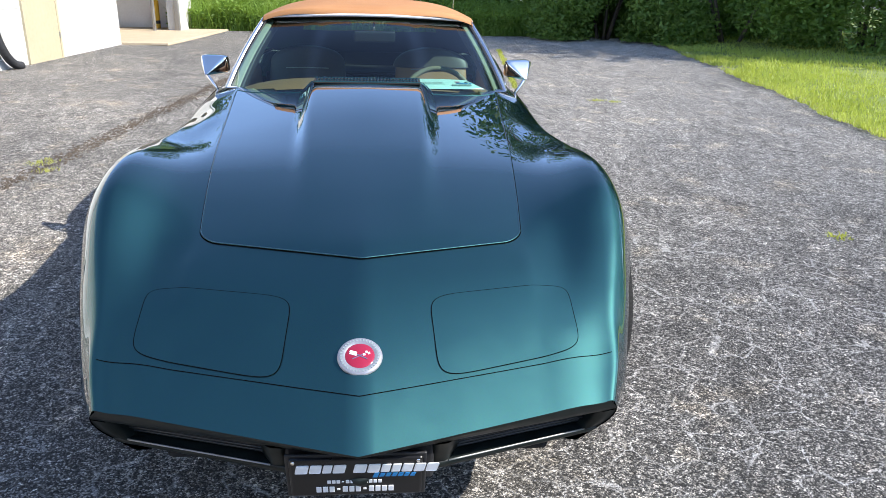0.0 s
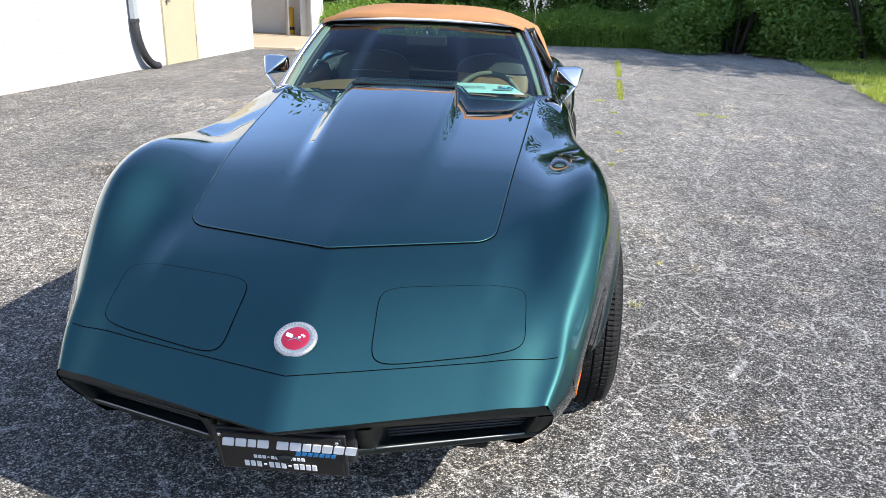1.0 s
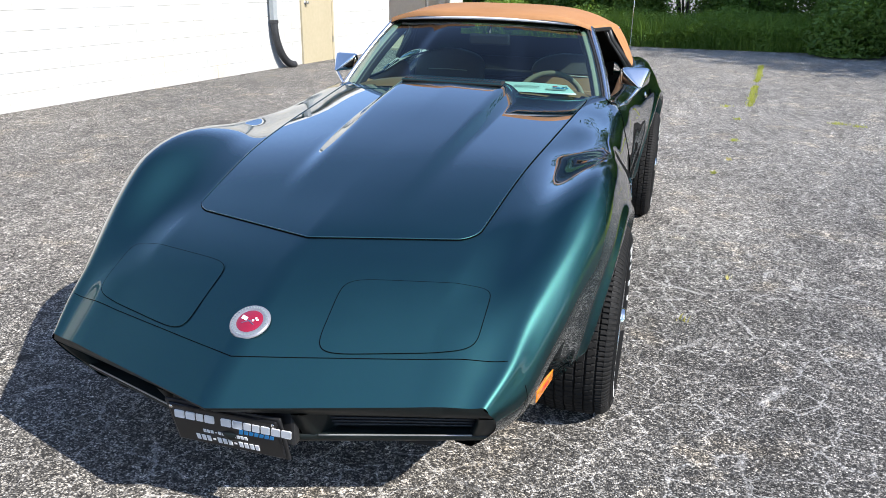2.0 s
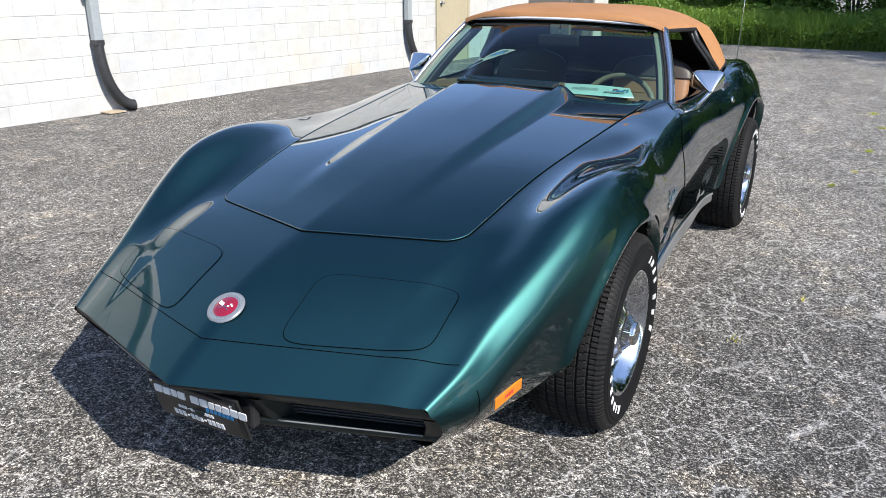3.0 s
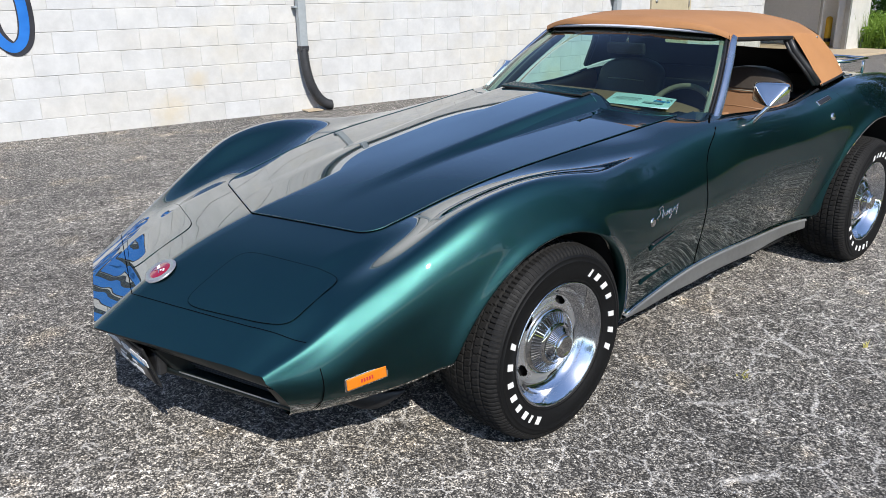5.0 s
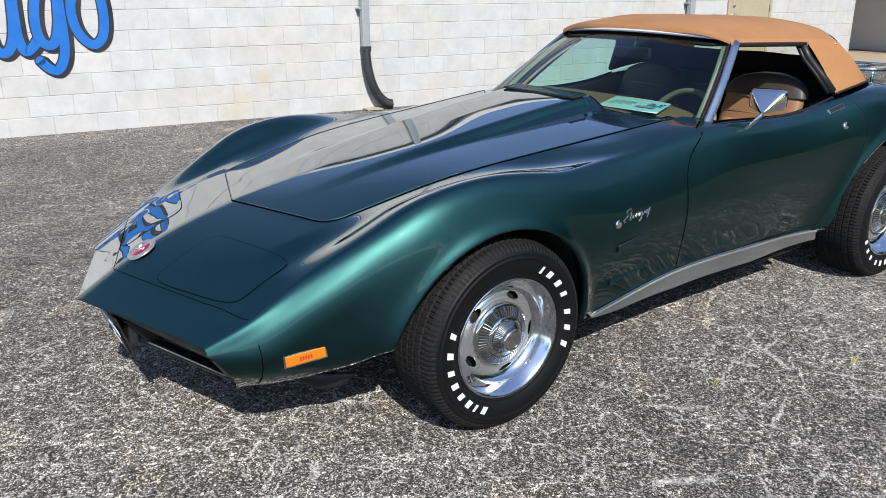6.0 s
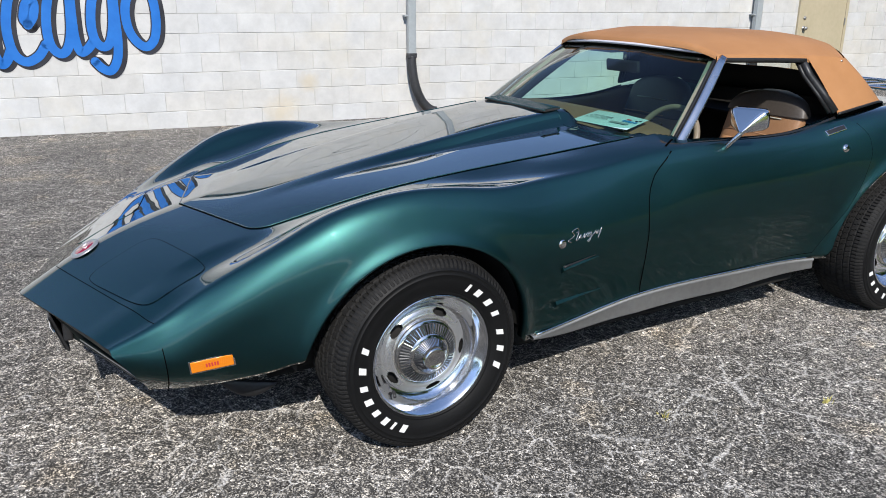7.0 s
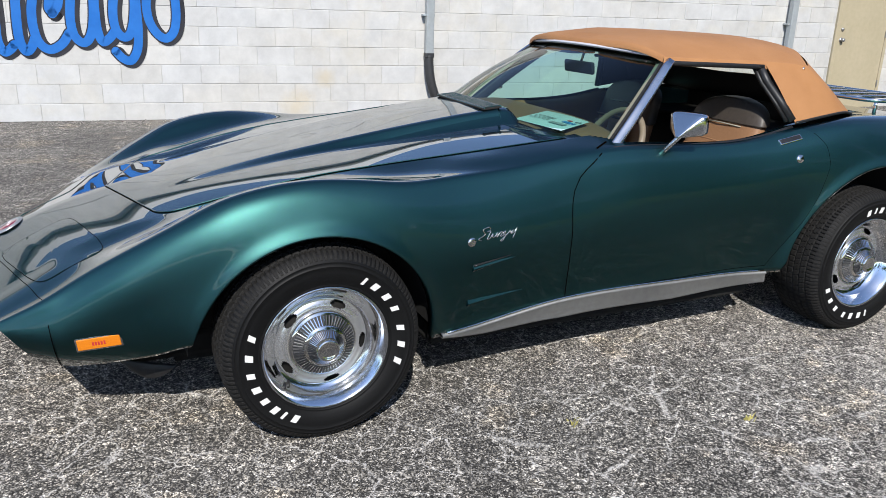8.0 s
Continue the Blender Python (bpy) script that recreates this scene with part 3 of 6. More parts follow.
def top_z(x, y):
    """Height of the body's upper surface."""
    ax = abs(x)
    Y = y
    for _ in range(12):
        Y = y - float(KV(Y)) * ax
    i, f = sect_at(Y)
    zz = []
    for s in (SECT[i], SECT[i + 1]):
        n = int(np.argmax(s[1]))
        zz.append(np.interp(ax, s[1][:n + 1], s[3][:n + 1]))
    return zz[0] * (1 - f) + zz[1] * f


def side_x(y, z):
    """Half width of the body's flank."""
    Y = y
    for _ in range(12):
        Y = y - float(KV(Y)) * float(XW(y))
    i, f = sect_at(Y)
    xx = []
    for s in (SECT[i], SECT[i + 1]):
        n = int(np.searchsorted(s[0], s[4][5]))
        xx.append(np.interp(-z, -s[3][n:], s[1][n:]))
    x = xx[0] * (1 - f) + xx[1] * f
    return x + float(flare(x, y, z))


def top_n(x, y, e=.004):
    dx, dy = (top_z(x + e, y) - top_z(x - e, y)) / (2 * e), (top_z(x, y + e) - top_z(x, y - e)) / (2 * e)
    return Vector((-dx, -dy, 1)).normalized()


def side_n(y, z, e=.004):
    dy, dz = (side_x(y + e, z) - side_x(y - e, z)) / (2 * e), (side_x(y, z + e) - side_x(y, z - e)) / (2 * e)
    return Vector((1, -dy, -dz)).normalized()


def on_top(x, y, lift=0.0):
    p = Vector((x, y, top_z(x, y)))
    return p + top_n(x, y) * lift if lift else p


def on_side(y, z, lift=0.0, sgn=1):
    n = side_n(y, z)
    p = Vector((side_x(y, z), y, z)) + n * lift
    return Vector((p.x * sgn, p.y, p.z))


NT, NS = (7, 8, 7, 6, 5, 6, 6), 22        # columns between the nodes of the top, and down the flank


def shell_rows():
    rows = []
    for Y in STAT:
        t, x, y, z, s = section(Y)
        ts = []
        for a, b, n in zip(s[:7], s[1:8], NT):
            ts += list(np.linspace(a, b, n, endpoint=False))
        zb = float(bottom(np.interp(s[8], t, y)))
        lo = np.interp(-zb, -z[t >= s[7]], t[t >= s[7]]) if zb < np.interp(s[7], t, z) else s[7] + .01
        ts += list(np.linspace(s[7], lo, NS))
        X, YY, Z = (np.interp(ts, t, q) for q in (x, y, z))
        X = X + flare(X, YY, Z)
        rake = np.clip((.43 - Z) / .17, 0, 1) * np.clip((-.735 - YY) / .18, 0, 1) * (X > .3)
        YY = YY + .125 * rake
        rows.append((X, YY, Z))
    return rows


ROWS = shell_rows()
NC = sum(NT) + NS
C3 = NT[0] + NT[1] + NT[2]


def glass_base(x):
    u = abs(x) / .657
    return .94 + .06 * u * u + .19 * u**8


def shell(select, name, mat, parent, label="", turn_in=True):
    """The mirrored body faces for which select(x, y, z, col) holds at their middle."""
    vs, fs = [], []
    n = len(ROWS)
    for sg in (1, -1):
        base = len(vs)
        for X, YY, Z in ROWS:
            vs += [(sg * a, b, c) for a, b, c in zip(X, YY, Z)]
        for i in range(n - 1):
            for j in range(NC - 1):
                mx = (ROWS[i][0][j] + ROWS[i + 1][0][j + 1]) / 2
                my = (ROWS[i][1][j] + ROWS[i + 1][1][j + 1]) / 2
                mz = (ROWS[i][2][j] + ROWS[i + 1][2][j + 1]) / 2
                if select(mx, my, mz, j):
                    f = (base + i * NC + j, base + i * NC + j + 1, base + (i + 1) * NC + j + 1, base + (i + 1) * NC + j)
                    fs.append(f if sg == 1 else f[::-1])
        if turn_in:      # returned edge along the sill and round the wheel openings
            for i in range(n - 1):
                k = len(vs)
                for q in (i, i + 1):
                    X, YY, Z = ROWS[q]
                    vs.append((sg * (X[-1] - .045), YY[-1], Z[-1] + .006))
                f = (base + i * NC + NC - 1, k, k + 1, base + (i + 1) * NC + NC - 1)
                if select(ROWS[i][0][-1], ROWS[i][1][-1], ROWS[i][2][-1], NC - 2):
                    fs.append(f if sg == 1 else f[::-1])
    used = sorted({i for f in fs for i in f})
    mp = {o: i for i, o in enumerate(used)}
    bm_v = [vs[i] for i in used]
    bm_f = [tuple(mp[i] for i in f) for f in fs]
    ob = mesh_ob(name, bm_v, bm_f, mat, parent, label)
    bm = bmesh.new()
    bm.from_mesh(ob.data)
    bmesh.ops.remove_doubles(bm, verts=[v for v in bm.verts if abs(v.co.x) < 1e-4], dist=1e-4)
    bmesh.ops.recalc_face_normals(bm, faces=bm.faces)
    bm.to_mesh(ob.data)
    bm.free()
    return ob


def ribbon(name, pts, nrm, width, mat, parent, closed=False, label=""):
    """A thin strip that follows a surface along pts with normals nrm."""
    P, N = [Vector(p) for p in pts], [Vector(q) for q in nrm]
    n = len(P)
    vs, fs = [], []
    for i in range(n):
        a, b = P[(i - 1) % n if closed else max(i - 1, 0)], P[(i + 1) % n if closed else min(i + 1, n - 1)]
        s = (b - a).cross(N[i]).normalized() * (width / 2)
        vs += [P[i] - s, P[i] + s]
    for i in range(n if closed else n - 1):
        k = (i + 1) % n
        fs.append((2 * i, 2 * i + 1, 2 * k + 1, 2 * k))
    return mesh_ob(name, vs, fs, mat, parent, label)


LEAN = pose(.75, 0, 0) @ pose(0, 0, 0, 0, .7, 0) @ pose(-.75, 0, 0)      # the lot rises towards the building, and the car with it
car = thing("car", "dark green metallic sports car with a tan cloth top", "car", LEAN)


def in_body(x, y, z, j):
    if j < C3:
        if y < glass_base(x) + .05:
            return True
        return y > 2.70 - .26 * min(1.0, abs(x) / .56) ** 2
    return True


body = shell(in_body, "body", PAINT, car)


def both_top(fn):
    for sg in (1, -1):
        fn(sg)


# hood: a panel 2 mm proud inside a dark joint
def hood_xy(s, t):
    ye = -.43 + (1.0 + .43) * t
    d = min(1.0, 1.43 * t / .055)
    xe = float(X2(ye)) - .003 - .055 * (1 - math.sqrt(max(0.0, 1 - (1 - d) ** 2)))
    x = s * xe
    yf = .315 * abs(x) - .315 * .455
    return x, ye + yf * (1 - t) ** 2 + (glass_base(x) - .03 - 1.0) * t**6


def build_hood():
    nu, nv = 100, 61
    tt = [(i / (nu - 1)) ** 1.9 for i in range(nu)]
    vs = []
    for t in tt:
        for j in range(nv):
            s = -1 + 2 * j / (nv - 1)
            x, y = hood_xy(s, t)
            vs.append(on_top(x, y, .0022))
    fs = grid_faces(nu, nv)
    ring = [j for j in range(nv)] + [i * nv + nv - 1 for i in range(1, nu)] + [(nu - 1) * nv + j for j in range(nv - 2, -1, -1)] + [i * nv for i in range(nu - 2, 0, -1)]
    base, m = len(vs), len(ring)
    vs += [Vector(vs[i]) for i in ring] + [Vector(vs[i]) - Vector((0, 0, .004)) for i in ring]
    for a in range(m):
        b = (a + 1) % m
        fs.append((base + a, base + m + a, base + m + b, base + b))
    hood = mesh_ob("hood", vs, fs, PAINT, car)
    pts, nr = [], []
    for i in ring:
        x, y = vs[i].x, vs[i].y
        pts.append(on_top(x, y, .0008))
        nr.append(top_n(x, y))
    ribbon("hood_joint", pts, nr, .0078, SEAM, hood, True)
    mesh_ob("hood_edge", *tube([Vector(p) + Vector(q) * .0006 for p, q in zip([vs[i] for i in ring], nr)], .0019, 6, True), PAINT, hood)
    # slotted air intake at the rear of the raised centre
    gv = bm_box(.46, .085, .008, (0, 0, 0), .003)
    c = on_top(0, .90)
    rot = Matrix.Rotation(math.atan2(top_z(0, .94) - top_z(0, .86), .08), 4, "X")
    g = part("hood_grille", gv, MATBLACK, hood, "dark slotted air intake")
    g.matrix_local = Matrix.Translation(c + Vector((0, 0, .0015))) @ rot
    for i in range(31):
        sl = bm_box(.005, .078, .007, (-.215 + i * .43 / 30, 0, .005), .001, 1)
        part("grille_slat", sl, PAINT, g)
    for yy in (-.037, .037):
        part("grille_rim", bm_box(.46, .008, .008, (0, yy, .004), .003), PAINT, g)
    part("grille_crossbar", bm_box(.44, .004, .005, (0, 0, .0045), .001, 1), PAINT, g)
    return hood


hood = build_hood()


# retractable headlight covers
def build_lamp_cover(sg):
    q = [Vector((.186, -.930)), Vector((.556, -.797)), Vector((.554, -.600)), Vector((.174, -.702))]
    def at(u, v):
        a, b = (u + 1) / 2, (v + 1) / 2
        return (q[0] * (1 - a) + q[1] * a) * (1 - b) + (q[3] * (1 - a) + q[2] * a) * b
    seg, rings, ex = 96, 12, 2 / 6.5
    out = []
    for k in range(seg):
        th = 2 * math.pi * (k + .5) / seg
        c, s = math.cos(th), math.sin(th)
        out.append((math.copysign(abs(c) ** ex, c), math.copysign(abs(s) ** ex, s)))
    vs, fs = [], []
    for r in range(rings):
        f = (1 - r / rings)
        for u, v in out:
            p = at(u * f, v * f)
            w = on_top(p.x, p.y, .0018)
            vs.append((sg * w.x, w.y, w.z))
    p = at(0, 0)
    w = on_top(p.x, p.y, .0018)
    vs.append((sg * w.x, w.y, w.z))
    for r in range(rings - 1):
        for k in range(seg):
            m = (k + 1) % seg
            f = (r * seg + k, r * seg + m, (r + 1) * seg + m, (r + 1) * seg + k)
            fs.append(f if sg > 0 else f[::-1])
    for k in range(seg):
        f = ((rings - 1) * seg + k, (rings - 1) * seg + (k + 1) % seg, rings * seg)
        fs.append(f if sg > 0 else f[::-1])
    base = len(vs)
    vs += [Vector(vs[k]) for k in range(seg)] + [Vector(vs[k]) - Vector((0, 0, .003)) for k in range(seg)]
    for k in range(seg):
        m = (k + 1) % seg
        f = (base + k, base + seg + k, base + seg + m, base + m)
        fs.append(f if sg > 0 else f[::-1])
    cov = mesh_ob("headlight_cover", vs, fs, PAINT, car)
    pts, nr = [], []
    for u, v in out:
        p = at(u, v)
        w, n = on_top(p.x, p.y, .0007), top_n(p.x, p.y)
        pts.append((sg * w.x, w.y, w.z))
        nr.append((sg * n.x, n.y, n.z))
    ribbon("cover_joint", [Vector(p) + Vector(q) * .0008 for p, q in zip(pts, nr)], nr, .0040, SEAM, cov, True)


both_top(build_lamp_cover)

# joint of the soft nose: across the top and down each flank
pts, nr = [], []
for i in range(-60, 61):
    x = i / 60 * .640
    y = -1.0 + .328 * abs(x)
    pts.append(on_top(x, y, .0008))
    nr.append(top_n(x, y))
ribbon("nose_joint", pts, nr, .0022, SEAM, car)
for sg in (1, -1):
    pts, nr = [], []
    for i in range(24):
        z = .49 - (.49 - .262) * i / 23
        y = -.784 + .02 * i / 23
        pts.append(on_side(y, z, .0008, sg))
        n = side_n(y, z)
        nr.append((sg * n.x, n.y, n.z))
    ribbon("nose_joint", pts, nr, .003, SEAM, car)


# doors: 2 mm proud skins with a handle and a lock
def door_front(z):
    return float(np.interp(z, (.30, .34, .53, .67, .71, .75, .79, .82, .84, .86, .90), (.962, .960, .942, .938, .942, .955, .985, 1.025, 1.062, 1.10, 1.13)))


def door_rear(z):
    return float(np.interp(z, (.30, .36, .53, .65, .775, .85, .90, .93), (1.97, 2.0, 2.105, 2.163, 2.200, 2.19, 2.15, 2.10)))


def build_door(sg):
    nu, nv = 26, 50
    vs = []
    for i in range(nu):
        q = i / (nu - 1)
        for j in range(nv):
            f = j / (nv - 1)
            y = 1.0 + 1.15 * f
            for _ in range(3):
                ztop = float(Z4(y)) - .004
                z = .335 + (ztop - .335) * q
                y = door_front(z) + (door_rear(z) - door_front(z)) * f
            vs.append(on_side(y, z, .002, sg))
    fs = grid_faces(nu, nv, sg > 0)
    door = mesh_ob("door", vs, fs, PAINT, car)
    edge = [i * nv for i in range(nu - 1, -1, -1)] + list(range(1, nv)) + [i * nv + nv - 1 for i in range(1, nu)]
    pts, nr = [], []
    for k in edge:
        y, z = vs[k].y, vs[k].z
        pts.append(on_side(y, z, .001, sg))
        n = side_n(y, z)
        nr.append((sg * n.x, n.y, n.z))
    ribbon("door_joint", pts, nr, .0065, SEAM, door)
    pts, nr = [], []
    for i in range(14):
        f = i / 13
        x, y = .690 + (.652 - .690) * f, 1.095 + (1.165 - 1.095) * f
        p, n = on_top(x, y, .001), top_n(x, y)
        pts.append((sg * p.x, p.y, p.z))
        nr.append((sg * n.x, n.y, n.z))
    ribbon("door_joint", pts, nr, .008, SEAM, door)
    # flush lift-up handle near the rear top corner and a round lock below it
    hp, hn = on_top(.750, 2.022, .003), top_n(.750, 2.022)
    hp, hn = Vector((sg * hp.x, hp.y, hp.z)), Vector((sg * hn.x, hn.y, hn.z))
    def oriented(p, n, along_y):
        n = Vector(n).normalized()
        t = (Vector(along_y) - n * n.dot(Vector(along_y))).normalized()
        b = n.cross(t)
        return Matrix(((t.x, b.x, n.x, p[0]), (t.y, b.y, n.y, p[1]), (t.z, b.z, n.z, p[2]), (0, 0, 0, 1)))
    h = part("door_handle", bm_box(.116, .027, .008, (0, 0, 0), .0035, 3), CHROME, door, "chrome flush door handle")
    h.matrix_local = oriented(hp, hn, (sg * .023, .117, .041))
    r = part("handle_recess", bm_box(.106, .019, .004, (0, 0, .0035), .0015, 2), BLACK, h)
    lk = mesh_ob("door_lock", *lathe([(0, .006), (.007, .006), (.009, .004), (.016, .004), (.0175, 0)], 24, "z"), CHROME, door, "round chrome lock")
    n = side_n(2.046, .806)
    lk.matrix_local = oriented(on_side(2.046, .806, .002, sg), (sg * n.x, n.y, n.z), (0, 1, 0))
    return door


both_top(build_door)


def path_at(rows, p):
    """Point at p of a smooth closed-form path through rows."""
    n = len(rows) - 1
    i = min(int(p * n), n - 1)
    f = p * n - i
    R = [Vector(r) for r in rows]
    a, b, c, d = R[max(i - 1, 0)], R[i], R[i + 1], R[min(i + 2, n)]
    return ((2 * b) + (c - a) * f + (2 * a - 5 * b + 4 * c - d) * f * f + (3 * b - a - 3 * c + d) * f**3) / 2


def frame_at(p, n, t):
    n = Vector(n).normalized()
    t = (Vector(t) - n * n.dot(Vector(t))).normalized()
    b = n.cross(t)
    return Matrix(((t.x, b.x, n.x, p[0]), (t.y, b.y, n.y, p[1]), (t.z, b.z, n.z, p[2]), (0, 0, 0, 1)))


# rocker mouldings: satin metal strips under the doors
def build_rocker(sg):
    vs, n = [], 60
    for i in range(n):
        y = .43 + (2.0 - .43) * i / (n - 1)
        zt = float(ZSILL(y)) + .002
        h = float(np.interp(y, (.43, .62, .95, 1.5, 2.0), (.010, .040, .072, .074, .046)))
        x = side_x(y, zt + .005)
        prof = [(x - .02, zt + .004), (x + .008, zt + .003), (x + .011, zt - .004), (x + .004, zt - .010), (x + .006, zt - h + .006), (x + .002, zt - h), (x - .03, zt - h)]
        vs += [(sg * a, y, b) for a, b in prof]
    fs = grid_faces(n, 7, sg < 0)
    mesh_ob("rocker_moulding", vs, fs, BRUSHED, car, "satin metal sill moulding")
    pts = [(sg * (side_x(y, float(ZSILL(y)) + .01) + .004), y, float(ZSILL(y)) + .010) for y in np.linspace(.45, 1.99, 40)]
    mesh_ob("sill_strip", *tube(pts, .0055, 6), CHROME, car)


both_top(build_rocker)


# front fascia under the nose edge
def lip(x):
    ax = abs(x)
    Y = Y0
    return Vector((x, Y0 + float(KV(Y0)) * ax, top_z(x, Y0 + float(KV(Y0)) * ax + 1e-4)))


def strip(name, rows, mat, parent, label="", flip=False):
    n = len(rows[0])
    return mesh_ob(name, [p for r in rows for p in r], grid_faces(len(rows), n, flip), mat, parent, label)


def corner(z):
    """The front edge of the flank at height z."""
    X, YY, Z = (q[sum(NT[:5]):] for q in ROWS[0])
    return float(np.interp(-z, -Z, X)), float(np.interp(-z, -Z, YY))


def belt(z, back, xin=None, n=41):
    """A V-shaped row of the nose at height z, set back."""
    cx, cy = corner(z)
    cyc = Y0 + (cy - (-.915)) + .0
    row = []
    for i in range(n):
        u = -1 + 2 * i / (n - 1)
        x = u * cx
        row.append(Vector((x, cyc + (cy - cyc) * abs(u) + back, z + .020 * (1 - abs(u)) * np.clip((z - .26) / .18, 0, 1))))
    return row


LIP = [lip(-.612 + 1.224 * i / 40) for i in range(41)]
# face, valance and grille ends carry the nose's shade in their near-black colour
fascia = strip("front_fascia", [LIP, [p + Vector((0, .0015, -.006)) for p in LIP], belt(.424, .003), belt(.412, .004), belt(.404, .007), belt(.401, .05)], SHADEDFASCIA, car, "dusty bumper face under the nose, body colour darkened as shade")
strip("lower_valance", [belt(.321, .055), belt(.323, .008), belt(.319, .001), belt(.303, .001), belt(.294, .008), belt(.288, .03), belt(.280, .12)], SHADEDFASCIA, car, "dusty valance, body colour darkened as shade")
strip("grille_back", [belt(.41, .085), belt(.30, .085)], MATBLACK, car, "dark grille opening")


def front_y(x, z):
    """How far forward the nose's face stands at x and height z."""
    cx, cy = corner(z)
    cyc = Y0 + (cy + .915)
    return cyc + (cy - cyc) * abs(x) / cx


for sg in (1, -1):
    # closed outer ends and slanted inner ends of the grille pockets
    rows, inner = [], []
    for i in range(9):
        z = .404 - (.404 - .316) * i / 8
        cx, cy = corner(z)
        xo = .598 - .030 * (i / 8) ** 2
        a, b = Vector((sg * cx, cy + .004, z)), Vector((sg * xo, front_y(xo, z) + .004, z))
        rows.append([a, a.lerp(b, .5), b, b + Vector((-sg * .012, .02, 0)), b + Vector((-sg * .022, .075, 0))])
        inner.append([Vector((sg * x, front_y(x, z) + d, z + .01)) for x, d in ((.165, .03), (.172, .004), (.200, .001), (.208, .004), (.238, .048))])
    strip("grille_end", rows, SHADEDFASCIA, car, "", sg > 0)
    strip("bumper_guard", inner, SHADEDFASCIA, car, "", sg < 0)
    # horizontal bars of the grille
    for b in range(5):
        z = .330 + b * .0150
        pts = [(sg * x, front_y(x, z) + .046, z + .01 * (1 - x / .62)) for x in np.linspace(.225, .588, 12)]
        mesh_ob("grille_bar", *tube(pts, .0040, 6), BLACK, car)
    mesh_ob("pocket_rim", *tube([(sg * x, front_y(x, .322) + .004, .3235 + .004 * (1 - x / .6)) for x in np.linspace(.21, .57, 14)], .0022, 6), BRUSHED, car)
part("fascia_centre", bm_box(.34, .03, .10, (0, -1.00, .36), .008, 2), BLACK, car)

# number plate in a black holder: its writing is plain bars
plate = part("licence_plate", bm_box(.300, .010, .130, (0, 0, 0), .005, 2), PLATEBLACK, car, "black dealer plate with white and blue bars of writing")
plate.matrix_local = pose(-.008, -1.030, .333, 17, 0, 0)
part("plate_frame", bm_box(.318, .008, .146, (0, .006, 0), .003, 2), BLACK, plate)


def bar(parent, x, z, w, h, mat, y=-.0062, lean=0.0):
    b = bm_box(w, .002, h, (0, 0, 0), min(w, h) * .08, 1)
    if lean:
        for v in b.verts:
            v.co.x += v.co.z * lean
    o = part("plate_writing", b, mat, parent)
    o.matrix_local = pose(x, y, z)
    return o


xx = -.135
for w in (.028, .026, .020, .027, .012, .028, .027, .020, .020, .024, .024, .026):
    if w > .013:
        bar(plate, xx + w / 2, .034, w, .027, WHITEINK, lean=.2)
    xx += w + .0035
for i, w in enumerate((.020, .012, .010, .010, .012, .012, .014)):
    bar(plate, .045 + i * .014, .010, .011, .018 if i == 0 else .013, INKBLUE, lean=.35)
for r, (z, w, h, x0) in enumerate(((-.012, .0105, .011, -.062), (-.039, .0150, .020, -.086))):
    x = x0
    for gi, n in enumerate((3, 3, 4)):
        for _ in range(n):
            bar(plate, x, z, w * .78, h, WHITEINK)
            x += w
        if gi < 2:
            bar(plate, x, z, w * .5, h * .25, WHITEINK)
            x += w
for sx in (-.14, .14):
    s = mesh_ob("plate_screw", *lathe([(0, .003), (.004, .003), (.005, 0)], 12, "z"), CHROME, plate)
    s.matrix_local = pose(sx, -.004, .056, 90)

# round nose emblem: bright ring, red disc and crossed flags as plain shapes
em = mesh_ob("nose_emblem", *lathe([(0, .004), (.034, .004), (.037, .0065), (.050, .0055), (.0525, .002), (.053, 0)], 56, "z"), EMBLEMRING, car, "round red enamel emblem with a bright ring")
em.matrix_local = frame_at(on_top(0, -.905, -.003) , Vector((0, -.46, .89)), (1, 0, 0))
mesh_ob("emblem_disc", *lathe([(0, .0075), (.030, .0070), (.0345, .0045)], 40, "z"), RED, em)
for a in range(36):
    t = 2 * math.pi * a / 36
    o = part("emblem_mark", bm_box(.0026, .005, .0012, (0, 0, 0)), INKGREY, em)
    o.matrix_local = pose(.0435 * math.sin(t), .0435 * math.cos(t), .0064, 0, 0, -math.degrees(t))
for sg in (1, -1):
    o = part("emblem_flag_staff", bm_box(.038, .0022, .0012, (0, 0, 0)), CHROME, em)
    o.matrix_local = pose(0, -.002, .0078, 0, 0, sg * 28)
    for i in range(3):
        for k in range(2):
            if sg > 0 and (i + k) % 2:
                continue
            o = part("emblem_flag", bm_box(.0052, .0052, .0012, (0, 0, 0)), WHITEINK, em)
            o.matrix_local = pose(sg * (.010 + i * .0055), .001 + k * .0055 + i * .0018, .0080, 0, 0, sg * 18)


# amber side lamps
def build_marker(sg):
    y, z = -.652, .389
    n = side_n(y, z)
    m = frame_at(on_side(y, z, .001, sg), (sg * n.x, n.y, n.z), Vector((sg * .45, 1, .40)) if sg > 0 else Vector((-.45, 1, .40)))
    m = frame_at(on_side(y, z, .002, sg), (sg * n.x, n.y, max(n.z, -.07)), (sg * .054, .122, .010))
    b = part("side_lamp", bm_box(.132, .045, .022, (0, 0, -.0075), .003, 2), CHROME, car, "amber side lamp in a bright rim")
    b.matrix_local = m
    part("lens", bm_box(.122, .0360, .009, (0, 0, .0012), .003, 3), AMBER, b, "amber lens")
    for i in range(5):
        part("lens_mark", bm_box(.005, .012, .002, (-.016 + i * .008, 0, .0052)), INKRED, b)


both_top(build_marker)


